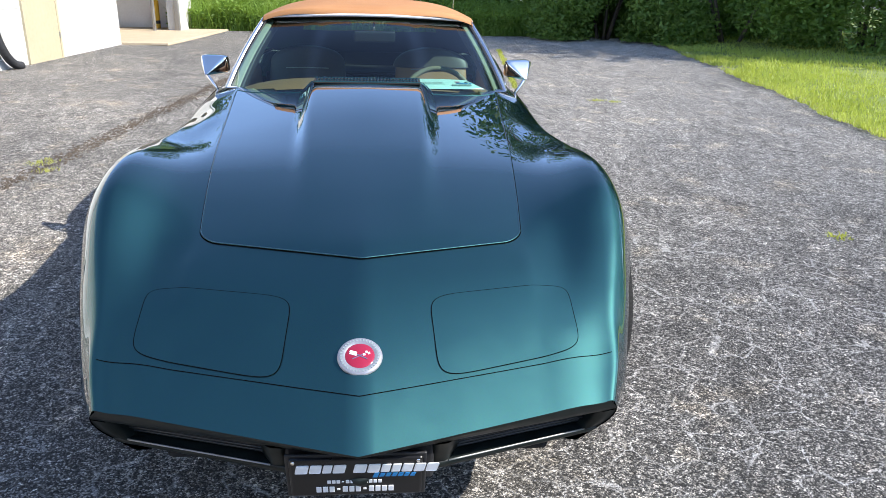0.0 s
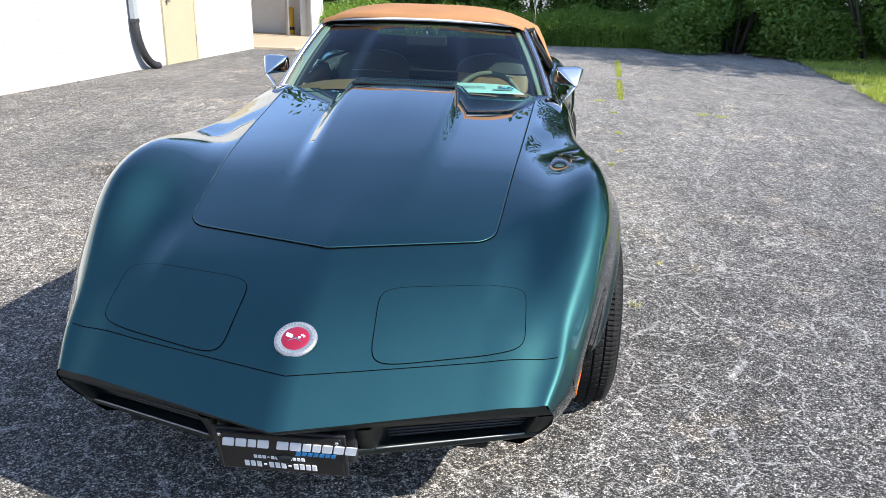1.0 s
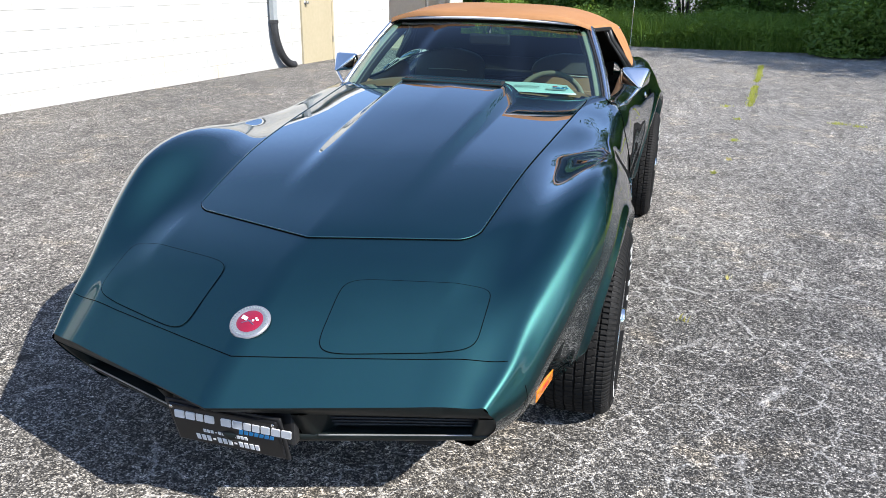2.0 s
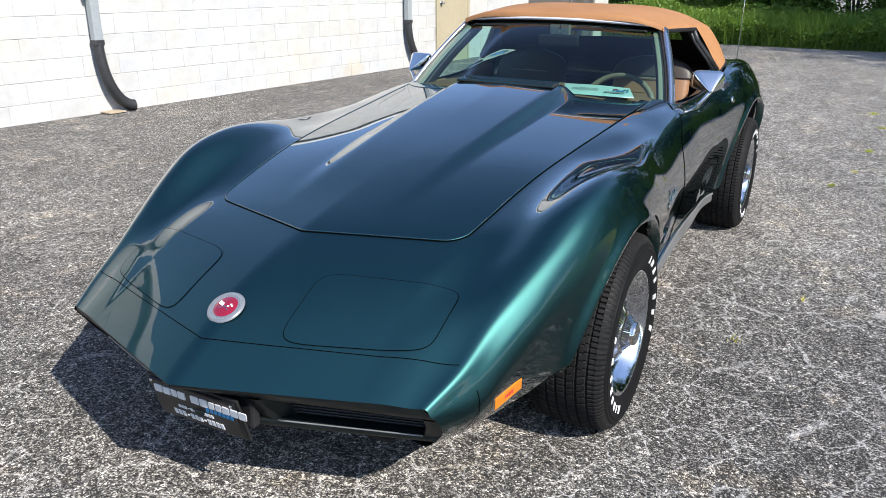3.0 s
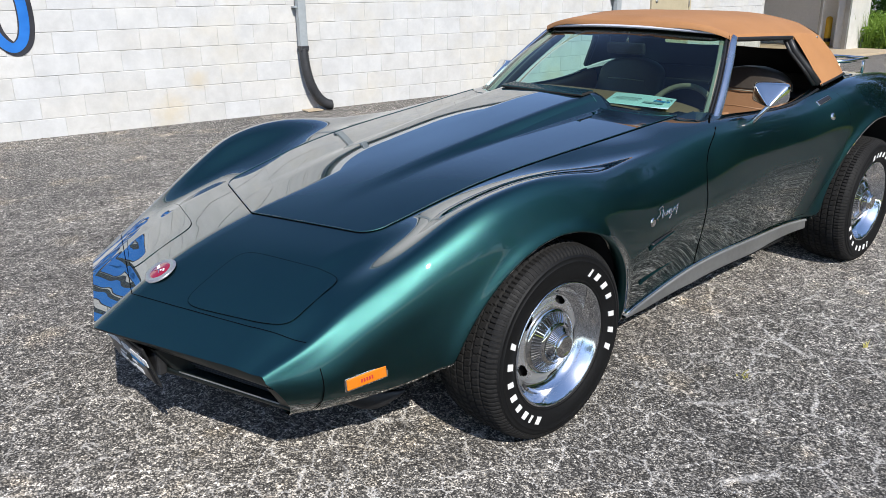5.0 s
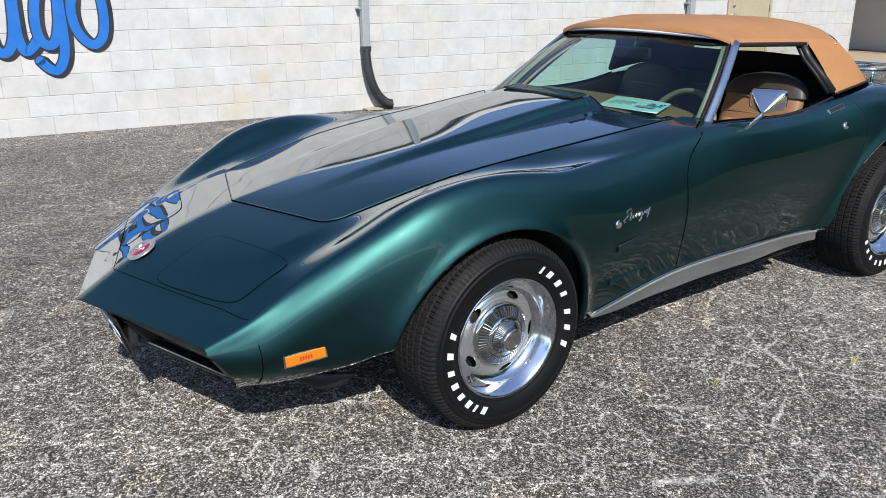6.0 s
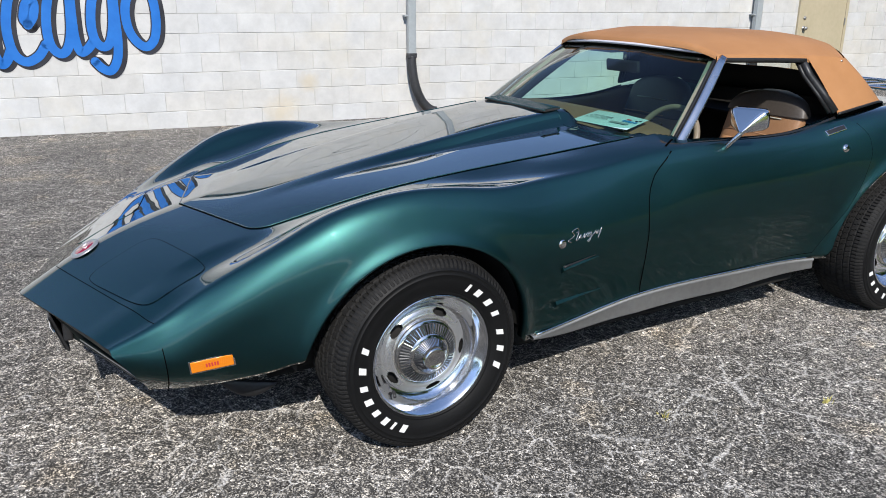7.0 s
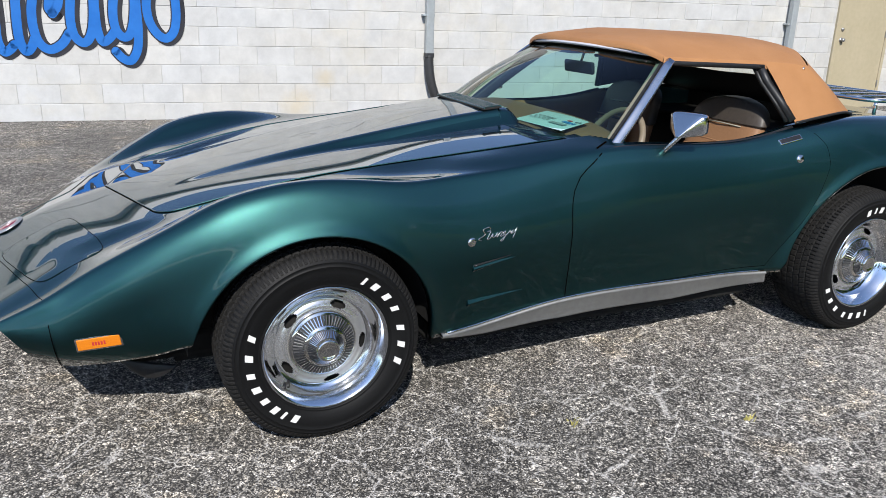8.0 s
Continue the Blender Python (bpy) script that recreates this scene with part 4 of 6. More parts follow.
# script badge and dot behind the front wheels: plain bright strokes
def build_badge(sg):
    n = side_n(.62, .625)
    m = frame_at(on_side(.62, .632, .001, sg), (sg * n.x, n.y, n.z), (0, 1, 0))
    # a tall first loop, five low waves and a tail, leaning forward
    key = [(-.066, -.016), (-.080, -.010), (-.058, .004), (-.070, .020), (-.050, .028), (-.040, .020)]
    strokes = [key, [(-.052, .012), (-.038, .014), (-.044, -.012), (-.034, -.010), (-.026, .004), (-.024, -.008), (-.014, -.006), (-.008, .006), (-.006, -.010), (.004, .006), (.012, .006), (.008, -.008),
               (.022, -.004), (.024, .008), (.016, .000), (.028, -.004), (.022, -.024), (.014, -.022), (.036, -.002), (.044, .009), (.046, .000), (.058, .010), (.050, -.004), (.064, .004), (.070, .014), (.062, -.020)]]
    tubes_v, tubes_f = [], []
    for st in strokes:
        steps = (len(st) - 1) * 6
        line = [path_at([(x + .3 * y, y, .003) for x, y in st], i / steps) for i in range(steps + 1)]
        v, f = tube(line, .0021, 6, flat=.7)
        tubes_f += [tuple(i + len(tubes_v) for i in q) for q in f]
        tubes_v += v
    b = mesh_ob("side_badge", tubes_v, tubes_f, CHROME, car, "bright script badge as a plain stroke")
    b.matrix_local = m
    n = side_n(.514, .615)
    d = mesh_ob("fender_crest_badge", *lathe([(0, .004), (.008, .005), (.013, .004), (.016, 0)], 24, "z"), CHROME, car, "small round bright badge")
    d.matrix_local = frame_at(on_side(.514, .615, .001, sg), (sg * n.x, n.y, n.z), (0, 1, 0))
    # shallow vent slots low behind the wheel
    for yy, zz, ll, rise in ((.525, .517, .17, .022), (.525, .378, .23, .018)):
        vs, n = [], 14
        for i in range(n):
            f = i / (n - 1)
            y, z, w = yy + ll * f, zz + rise * f, .020 * (1 - f) ** .8 + .001
            vs += [on_side(y, z + w * .6, .0005, sg), on_side(y, z + w * .1, .0005 + w * .40, sg), on_side(y, z - w * .1, .0005 + w * .40, sg), on_side(y, z - w * .7, -.001, sg)]
        mesh_ob("fender_crease", vs, grid_faces(n, 4, sg < 0) + [(0, 1, 2, 3)], PAINT, car, smooth=False)
    # the upper vent's shaded recess is laid on as a thin black bar
    slot = [on_side(.527 + .15 * i / 11, .529 + .020 * i / 11, .002, sg) for i in range(12)]
    mesh_ob("vent_slot", *tube(slot, [.0075 - .0006 * i for i in range(12)], 8, flat=.5), BLACK, car, "dark vent slot in the wing")


both_top(build_badge)


# ---- wheels ----
TR, TWID = .330, .262


def build_wheel():
    """One wheel at the origin, its outer face towards +x."""
    w = new("wheel")
    w.parent = car
    hw = TWID / 2
    # side walls and bead
    prof = [(.200, hw - .030), (.208, hw - .016), (.2125, hw - .0125), (.2135, hw - .0095), (.2155, hw - .0095), (.2165, hw - .0105), (.220, hw - .008), (.240, hw - .001), (.262, hw + .002), (.276, hw + .0005), (.2775, hw + .0018), (.2795, hw + .0015), (.281, hw - .0003), (.284, hw - .001), (.290, hw - .0028), (.2912, hw - .0018), (.2932, hw - .0024), (.2945, hw - .0045), (.302, hw - .008), (.314, hw - .018), (.3215, hw - .030)]
    mesh_ob("tyre_wall", *lathe(prof, 120), RUBBER, w, "black tyre wall")
    mesh_ob("tyre_wall", *lathe([(r, -h) for r, h in prof][::-1], 96), RUBBER, w)
    # tread with rounded shoulders, ribs and cross cuts
    na, nx = 480, 93
    vs = []
    for a in range(na):
        th = 2 * math.pi * a / na
        for i in range(nx):
            u = -1 + 2 * i / (nx - 1)
            x = u * (hw - .028)
            r = TR - .0085 * abs(u) ** 3.2
            d, rib = 0, 0
            for g in (-.76, -.45, -.15, .15, .45, .76):
                d = max(d, smooth01(1.5 - abs(u - g) / .022))
                rib += u > g
            if abs(u) > .76:
                d = max(d, .9 if (a + (2 if u > 0 else 0)) % 4 < 1 else 0)
            else:
                d = max(d, .65 if (a + 3 * (rib % 2) + int(8 * abs(u))) % 6 < 1 else 0)
            r -= .0075 * d
            vs.append((x, r * math.cos(th), r * math.sin(th)))
    fs = []
    for a in range(na):
        b = (a + 1) % na
        for i in range(nx - 1):
            fs.append((a * nx + i, a * nx + i + 1, b * nx + i + 1, b * nx + i))
    mesh_ob("tread", vs, fs, TREAD, w, "dusty ribbed tread", smooth=False)
    # short ribs where the tread runs over the shoulder
    for sd in (1, -1):
        vs, fs = [], []
        SP = ((.3225, hw - .029), (.3185, hw - .0225), (.314, hw - .0165), (.308, hw - .0105), (.301, hw - .0065), (.297, hw - .006))
        for a in range(na):
            th = 2 * math.pi * a / na
            cut = (a + 2) % 4 < 1
            for i, (r, h) in enumerate(SP):
                rr, hh = (r - .005 * (i < 4), h - .004) if cut else (r, h)
                vs.append((sd * hh, rr * math.cos(th), rr * math.sin(th)))
        m = len(SP)
        for a in range(na):
            b = (a + 1) % na
            for i in range(m - 1):
                f = (a * m + i, a * m + i + 1, b * m + i + 1, b * m + i)
                fs.append(f if sd < 0 else f[::-1])
        mesh_ob("tread_shoulder", vs, fs, TREAD, w, smooth=False)
    # raised white marks: two words, a plain bar per letter
    def bar_on_wall(a0, a1, r0, r1, v, f):
        n = 4
        b = len(v)
        for k in range(n):
            for r in (r0, r1):
                t = a0 + (a1 - a0) * k / (n - 1) - 1.1 * (r - .2485)
                for h in (hw - .012, hw + .0022 - .25 * max(0.0, .240 - r)):
                    v.append((h, r * math.cos(t), r * math.sin(t)))
        for k in range(n - 1):
            p, q = b + 4 * k, b + 4 * k + 4
            f += [(p + 1, p + 3, q + 3, q + 1), (p + 3, p + 2, q + 2, q + 3), (p, p + 1, q + 1, q)]
        e = b + 4 * n - 4
        f += [(b, b + 2, b + 3, b + 1), (e, e + 1, e + 3, e + 2)]
    def letter(i, ang, wd, r0=.2355, r1=.2615):
        v, f = [], []
        bar_on_wall(ang - wd / 2, ang + wd / 2, r0 + .001 * (i % 2), r1 - .001 * (i % 3 == 0), v, f)
        mesh_ob("white_letter_mark", v, f, LETTER, w, smooth=False)
    for i, (a, wd) in enumerate(LETTERS):
        letter(i, radians(a), radians(wd * .84))
    # rim: trim ring, dished disc with five slots
    ox = hw - .018
    ring = [(.1975, ox - .030), (.2085, ox - .004), (.2100, ox + .003), (.2065, ox + .008), (.2010, ox + .006), (.1960, ox - .004), (.1880, ox - .012), (.1780, ox - .036), (.1680, ox - .052), (.1560, ox - .060), (.1520, ox - .061)]
    mesh_ob("trim_ring", *lathe(ring, 96), STEEL, w, "polished trim ring")
    na, R = 240, [.154, .152, .148, .144, .140, .136, .132, .128, .124, .120, .114, .104]
    H = [ox - .063, ox - .060, ox - .055, ox - .051, ox - .048, ox - .046, ox - .044, ox - .043, ox - .042, ox - .043, ox - .046, ox - .050]
    vs = [(H[i], R[i] * math.cos(2 * math.pi * a / na), R[i] * math.sin(2 * math.pi * a / na)) for a in range(na) for i in range(len(R))]
    fs = []
    for a in range(na):
        c = ((a + 26) % 48) - 23.5
        for i in range(len(R) - 1):
            half = (0, 0, 4.5, 6.5, 7.5, 7.5, 6.5, 4.5, 0, 0, 0)[i]
            if abs(c + 1.5) < half:
                continue
            b = (a + 1) % na
            n = len(R)
            fs.append((a * n + i, a * n + i + 1, b * n + i + 1, b * n + i))
    mesh_ob("wheel_disc", vs, fs, RALLY, w, "silver slotted wheel disc")
    mesh_ob("brake_drum", *lathe([(0, ox - .075), (.175, ox - .075), (.185, ox - .16), (.19, -hw + .03)], 48), MATBLACK, w)
    # stepped cap with two rings of radial fins
    cap = mesh_ob("hub_cap", *lathe([(0, ox + .024), (.012, ox + .026), (.026, ox + .025), (.029, ox + .028), (.035, ox + .026), (.038, ox + .020), (.038, ox + .010), (.060, ox - .010), (.066, ox - .010), (.070, ox - .016), (.102, ox - .032), (.107, ox - .034), (.112, ox - .039), (.114, ox - .050)], 80), CHROME, w, "chrome hub cap with two finned rings")
    for k in range(56):
        t = 2 * math.pi * k / 56
        c, s = math.cos(t), math.sin(t)
        for r0, h0, r1, h1, tw in ((.040, ox + .009, .059, ox - .0085, .0013), (.072, ox - .0165, .101, ox - .0305, .0024)):
            tx, ty = -s * tw, c * tw
            b, fv, ff = 0, [], []
            for r, h in ((r0, h0), (r1, h1)):
                fv += [(h - .002, r * c - tx, r * s - ty), (h - .002, r * c + tx, r * s + ty), (h + .0045, r * c + tx * .6, r * s + ty * .6), (h + .0045, r * c - tx * .6, r * s - ty * .6)]
            ff += [(b, b + 3, b + 7, b + 4), (b + 1, b + 5, b + 6, b + 2), (b + 3, b + 2, b + 6, b + 7), (b + 2, b + 3, b, b + 1), (b + 4, b + 7, b + 6, b + 5)]
            mesh_ob("cap_fin", fv, ff, STEEL, cap, smooth=False)
    mesh_ob("cap_recess", *lathe([(.0385, ox + .0105), (.0595, ox - .0085)], 72), BLACK, cap)
    mesh_ob("cap_recess", *lathe([(.0710, ox - .0158), (.1015, ox - .0308)], 72), BLACK, cap)
    mesh_ob("valve_stem", *tube([(ox - .045, -.115, -.118), (ox - .020, -.122, -.124)], .0055, 8), BLACK, w)
    return w


# eight marks low ahead, four and three marks behind, one for each letter: angle and width in degrees
LETTERS = [(-116.5, 5.5), (-126, 2.6), (-134.5, 5.5), (-145.5, 5.2), (-157, 5.8), (-169, 5.0), (-183, 6.0), (-198, 5.0), (61, 2.6), (51, 5.8), (38.5, 5.4), (26.5, 4.4), (9.5, 5.0), (-4.3, 5.2), (-18, 5.2)]
front_left = build_wheel()
HUBX = .742


def set_wheel(ob, x, y, z, turn, steer=0.0):
    ob.matrix_basis = pose(x, y, z, 0, 0, steer) @ (pose(0, 0, 0, turn) if x > 0 else pose(0, 0, 0, turn, 0, 180))


rear_left = copy_thing(front_left, Matrix.Identity(4))
front_right = copy_thing(front_left, Matrix.Identity(4))
rear_right = copy_thing(front_left, Matrix.Identity(4))
set_wheel(front_left, HUBX, 0, TR - .008, 0)
set_wheel(rear_left, HUBX + .01, 2.489, TR - .008, 221)
set_wheel(front_right, -HUBX, 0, TR - .008, 60)
set_wheel(rear_right, -HUBX - .01, 2.489, TR - .008, 20)


def air_dam(sg):
    """Curved black deflector under the flank, ahead of the wheel."""
    n, m, vs = 17, 8, []
    for i in range(n):
        f = i / (n - 1)
        a = AD0.lerp(AD1, f)
        drop = .060 * math.sin(math.pi * f) ** .8 + .002
        for j in range(m):
            t = 2 * math.pi * j / m
            vs.append((sg * (a.x + .010 * math.cos(t)), a.y, a.z + .02 - drop * (.5 - .5 * math.sin(t)) + .0))
    fs = [(i * m + j, i * m + (j + 1) % m, (i + 1) * m + (j + 1) % m, (i + 1) * m + j) for i in range(n - 1) for j in range(m)]
    mesh_ob("air_dam", vs, fs, BLACK, car, "black deflector under the front corner")


AD0, AD1 = Vector((.480, -.60, .200)), Vector((.605, -.435, .206))

# dark wheel wells, floor pan and suspension
for sg in (1, -1):
    for cy, cz, R in ARCH:
        vs = []
        n = 24
        for i in range(n):
            a0 = .02 if cy < 1 else -.5
            a = a0 + (math.pi - .02 - a0) * i / (n - 1)
            yw = cy + (R + .012) * math.cos(a)
            for x in (.46, float(XS(yw)) - .006):
                vs.append((sg * x, cy + (R + .012) * math.cos(a), cz + (R + .012) * math.sin(a)))
        mesh_ob("wheel_well", vs, grid_faces(n, 2), MATBLACK, car)
        part("well_side", bm_box(.02, .84, .44, (sg * .46, cy, .39), .005), MATBLACK, car)
        part("suspension_arm", bm_box(.20, .10, .06, (sg * .58, cy, .28), .015), MATBLACK, car)
part("floor_pan", bm_box(1.36, 1.56, .10, (0, 1.22, .225), .02), MATBLACK, car)
part("chassis", bm_box(.96, 3.9, .10, (0, 1.35, .235), .02), MATBLACK, car)
part("front_pan", bm_box(.96, .50, .04, (0, -.60, .285), .015), MATBLACK, car)
for sg in (1, -1):
    air_dam(sg)
part("tail_panel", bm_box(1.16, .05, .34, (0, 3.60, .60), .02), PAINT, car)


# ---- windscreen, top and cabin ----
def ws_base(x):
    y = glass_base(x) + .02
    return Vector((x, y, top_z(min(abs(x), .60), min(y, 1.06)) - .004 - .10 * max(0, abs(x) - .58)))


def ws_top(x):
    u = x / .495
    return Vector((x, 1.43 + .105 * u * u, 1.203 - .022 * u * u))


ws = new("windscreen")
ws.parent = car
nu, nv = 33, 20
vs = []
for i in range(nu):
    u = -1 + 2 * i / (nu - 1)
    a, b = ws_base(u * .640), ws_top(u * .495)
    for j in range(nv):
        f = j / (nv - 1)
        p = a.lerp(b, f)
        p += Vector((0, -.55, .8)) * (.030 * math.sin(math.pi * f)) * (1 - .4 * u * u)
        vs.append(p)
glass = mesh_ob("glass", vs, grid_faces(nu, nv), GLASS, ws, "green-tinted windscreen glass")
glass.visible_shadow = False


def edge_bar(name, pts, w, h, mat, parent, label="", bev=.4, face=(0, -.6, .8)):
    """A bar of rounded rectangular section along pts: w across, h deep."""
    P = [Vector(p) for p in pts]
    n, vs, fs = len(P), [], []
    prof = []
    for k in range(16):
        t = 2 * math.pi * k / 16
        c, s = math.cos(t), math.sin(t)
        prof.append((math.copysign(abs(c) ** bev, c) * w / 2, math.copysign(abs(s) ** bev, s) * h / 2))
    for i, p in enumerate(P):
        d = (P[min(i + 1, n - 1)] - P[max(i - 1, 0)]).normalized()
        s = d.cross(Vector(face)).normalized()
        u = s.cross(d).normalized()
        vs += [p + s * a + u * b for a, b in prof]
    for i in range(n - 1):
        for k in range(16):
            m = (k + 1) % 16
            fs.append((i * 16 + k, i * 16 + m, (i + 1) * 16 + m, (i + 1) * 16 + k))
    fs += [tuple(range(16))[::-1], tuple((n - 1) * 16 + k for k in range(16))]
    return mesh_ob(name, vs, fs, mat, parent, label)


edge_bar("header_rail", [ws_top(-.505 + 1.01 * i / 24) + Vector((0, -.013, .012)) for i in range(25)], .012, .010, PALETRIM, ws, "bright windscreen header")
edge_bar("header_seal", [ws_top(-.49 + .98 * i / 24) + Vector((0, .004, -.008)) for i in range(25)], .008, .010, BLACK, ws)
edge_bar("base_seal", [ws_base(-.63 + 1.26 * i / 30) + Vector((0, .004, -.003)) for i in range(31)], .008, .006, BLACK, ws)
for sg in (1, -1):
    a, b = Vector((sg * .669, 1.170, .850)), Vector((sg * .5175, 1.543, 1.180))
    line = [a.lerp(b, i / 12) + Vector((sg * .010 * math.sin(math.pi * i / 12), 0, .006 * math.sin(math.pi * i / 12))) for i in range(13)]
    edge_bar("screen_pillar", line, .036, .024, SATIN, ws, "polished windscreen pillar", .45, (sg * .80, -.25, .55))
    ins = [p + Vector((-sg * .036, -.012, -.004)) for p in line]
    edge_bar("pillar_trim", ins, .034, .012, CREAM, ws, "cream inner pillar trim")
    edge_bar("pillar_lining", [p + Vector((-sg * .052, .026, -.018)) for p in line], .036, .050, BLACKVINYL, ws, "dark inner side of the pillar")
    edge_bar("pillar_seal", [p + Vector((-sg * .020, -.016, .004)) for p in line], .010, .012, BLACK, ws)

# soft top
ROOFZ = lambda y: float(np.interp(y, (1.42, 1.5, 1.7, 1.9, 2.05, 2.2, 2.32, 2.42), (1.232, 1.258, 1.279, 1.278, 1.272, 1.264, 1.251, 1.224)))
RAILX = lambda y: float(np.interp(y, (1.42, 1.56, 1.8, 2.0, 2.2, 2.3), (.500, .518, .546, .566, .590, .585)))
RAILZ = lambda y: float(np.interp(y, (1.42, 1.56, 1.8, 2.0, 2.2, 2.3), (1.201, 1.192, 1.186, 1.180, 1.166, 1.150)))


def roof_point(s, t):
    """s across from -1 to 1, t from the header to the rear bow."""
    a = abs(s)
    y = (1.422 + .085 * min(a, 1) ** 2) * (1 - t) + (2.40 - .17 * min(a, 1) ** 3) * t
    xr, zr, zc = RAILX(y), RAILZ(y), ROOFZ(y)
    e = min(1.0, max(0.0, (a - .90) / .10))
    x = s * xr + math.copysign(.006, s) * e
    z = zr + (zc - zr) * (1 - a**3.6)
    z += .004 * math.sin(t * 9 + a) * (1 - a) * t
    return Vector((x, y, z))


top = new("soft_top")
top.parent = car
tagged(top, "raised tan cloth convertible top")
nu, nv = 49, 40
S = [math.copysign(1 - (1 - abs(u)) ** 1.6, u) for u in np.linspace(-1, 1, nu)]
vs = [roof_point(s, j / (nv - 1)) for s in S for j in range(nv)]
fs = grid_faces(nu, nv, True)
base = len(vs)
rim = [i * nv for i in range(nu)]
for k in rim:      # front edge folds down over the header
    vs.append(vs[k] + Vector((0, -.003, -.022)))
for i in range(nu - 1):
    fs.append((rim[i], rim[i + 1], base + i + 1, base + i))
for sg, row in ((-1, 0), (1, nu - 1)):
    b = len(vs)
    for j in range(nv):
        p = vs[row * nv + j]
        vs.append(p + Vector((sg * .004, 0, -.030)))
    for j in range(nv - 1):
        f = (row * nv + j, row * nv + j + 1, b + j + 1, b + j)
        fs.append(f if sg > 0 else f[::-1])
mesh_ob("roof_cloth", vs, fs, TOPCLOTH, top)
edge_bar("header_bow", [ws_top(-.49 + .98 * i / 24) + Vector((0, .024, .008)) for i in range(25)], .036, .022, BLACKVINYL, top)
mesh_ob("headliner", [roof_point(s * .97, .02 + .96 * j / 19) - Vector((0, 0, .022)) for s in np.linspace(-1, 1, 25) for j in range(20)], grid_faces(25, 20), BLACKVINYL, top, "black headliner")


HI = [(.570, 2.005, 1.174), (.588, 2.14, 1.168), (.592, 2.235, 1.164), (.45, 2.325, 1.204), (.22, 2.388, 1.219), (0, 2.40, 1.223)]
LO = [(.702, 2.095, .935), (.700, 2.26, .957), (.672, 2.42, .966), (.56, 2.60, .935), (.30, 2.70, .915), (0, 2.725, .910)]
HI = HI + [(-x, y, z) for x, y, z in HI[:-1][::-1]]
LO = LO + [(-x, y, z) for x, y, z in LO[:-1][::-1]]


def skirt(p, v):
    a, b = path_at(HI, p), path_at(LO, p)
    q = a.lerp(b, v)
    out = Vector((q.x, (q.y - 1.9) * .6, .25)).normalized()
    return q + out * (.006 * math.sin(math.pi * v) + .004 * math.sin(math.pi * v) * math.sin(p * 40))


nu, nv = 81, 18
win = lambda i, j: 27 <= i < 53 and 2 <= j < 9
vs = [skirt(i / (nu - 1), j / (nv - 1)) for i in range(nu) for j in range(nv)]
fs = [f for i in range(nu - 1) for j in range(nv - 1) if not win(i, j) for f in [(i * nv + j, (i + 1) * nv + j, (i + 1) * nv + j + 1, i * nv + j + 1)]]
mesh_ob("quarter_cloth", vs, fs, TOPCLOTH, top)
vs2 = [skirt(i / (nu - 1), j / (nv - 1)) - Vector((0, .012, 0)) for i in range(27, 54) for j in range(2, 10)]
rw = mesh_ob("rear_window", vs2, grid_faces(27, 8), PLASTIGLASS, top, "clear plastic rear window")
rw.visible_shadow = False
inn = [skirt(i / (nu - 1), j / (nv - 1)) * 1.0 - Vector((.018 * (1 if i < 40 else -1) * (abs(i - 40) > 7), .018 * (abs(i - 40) < 30), 0)) for i in range(nu) for j in range(nv)]
mesh_ob("quarter_lining", inn, fs, BLACKVINYL, top)
for sg in (1, -1):
    rail = [Vector((sg * (RAILX(y) - .002), y, RAILZ(y) - .026)) for y in np.linspace(1.53, 2.0, 14)]
    mesh_ob("rail_seal", *tube([p + Vector((sg * .006, 0, .004)) for p in rail], .011, 8), BLACK, top, "black rubber roof seal")
    q = [Vector((sg * x, y, z)) for x, y, z in ((.560, 1.992, 1.156), (.585, 2.02, 1.095), (.640, 2.055, 1.02), (.690, 2.085, .945))]
    mesh_ob("quarter_seal", *tube(q, .018, 8), BLACK, top)
    mesh_ob("quarter_seal", *tube([p + Vector((-sg * .010, -.020, -.004)) for p in q], .009, 8), BLACK, top)
    bt = mesh_ob("top_stud", *lathe([(0, .006), (.005, .005), (.007, 0)], 12, "z"), CHROME, top)
    bt.matrix_local = frame_at((sg * .603, 2.20, 1.152), (sg, .1, .3), (0, 1, 0))
    piping = [skirt(p if sg > 0 else 1 - p, 1.0) + Vector((0, 0, .003)) for p in np.linspace(0, .5, 30)]
    mesh_ob("top_piping", *tube(piping, .006, 6), BLACK, top)

# side glass is down: a black wiper strip lies along each door top
for sg in (1, -1):
    pts = [Vector((sg * (float(X4(y)) - .022), y, float(Z4(y)) + .004)) for y in np.linspace(1.17, 2.09, 24)]
    mesh_ob("door_weatherstrip", *tube(pts, .008, 6), BLACK, car)
    # inner door card
    vs = []
    ys = np.linspace(1.12, 2.12, 20)
    for y in ys:
        zt = float(Z4(y))
        for x, z in ((float(X4(y)) - .026, zt), (.640, zt - .010), (.628, zt - .05), (.615, .60), (.625, .45), (.60, .30)):
            vs.append((sg * x, y, z))
    mesh_ob("door_card", vs, grid_faces(20, 6, sg > 0), SADDLE, car, "tan vinyl inner door panel")
    arm = bm_box(.06, .36, .05, (sg * .60, 1.70, .66), .018, 3)
    part("armrest", arm, SADDLE, car)

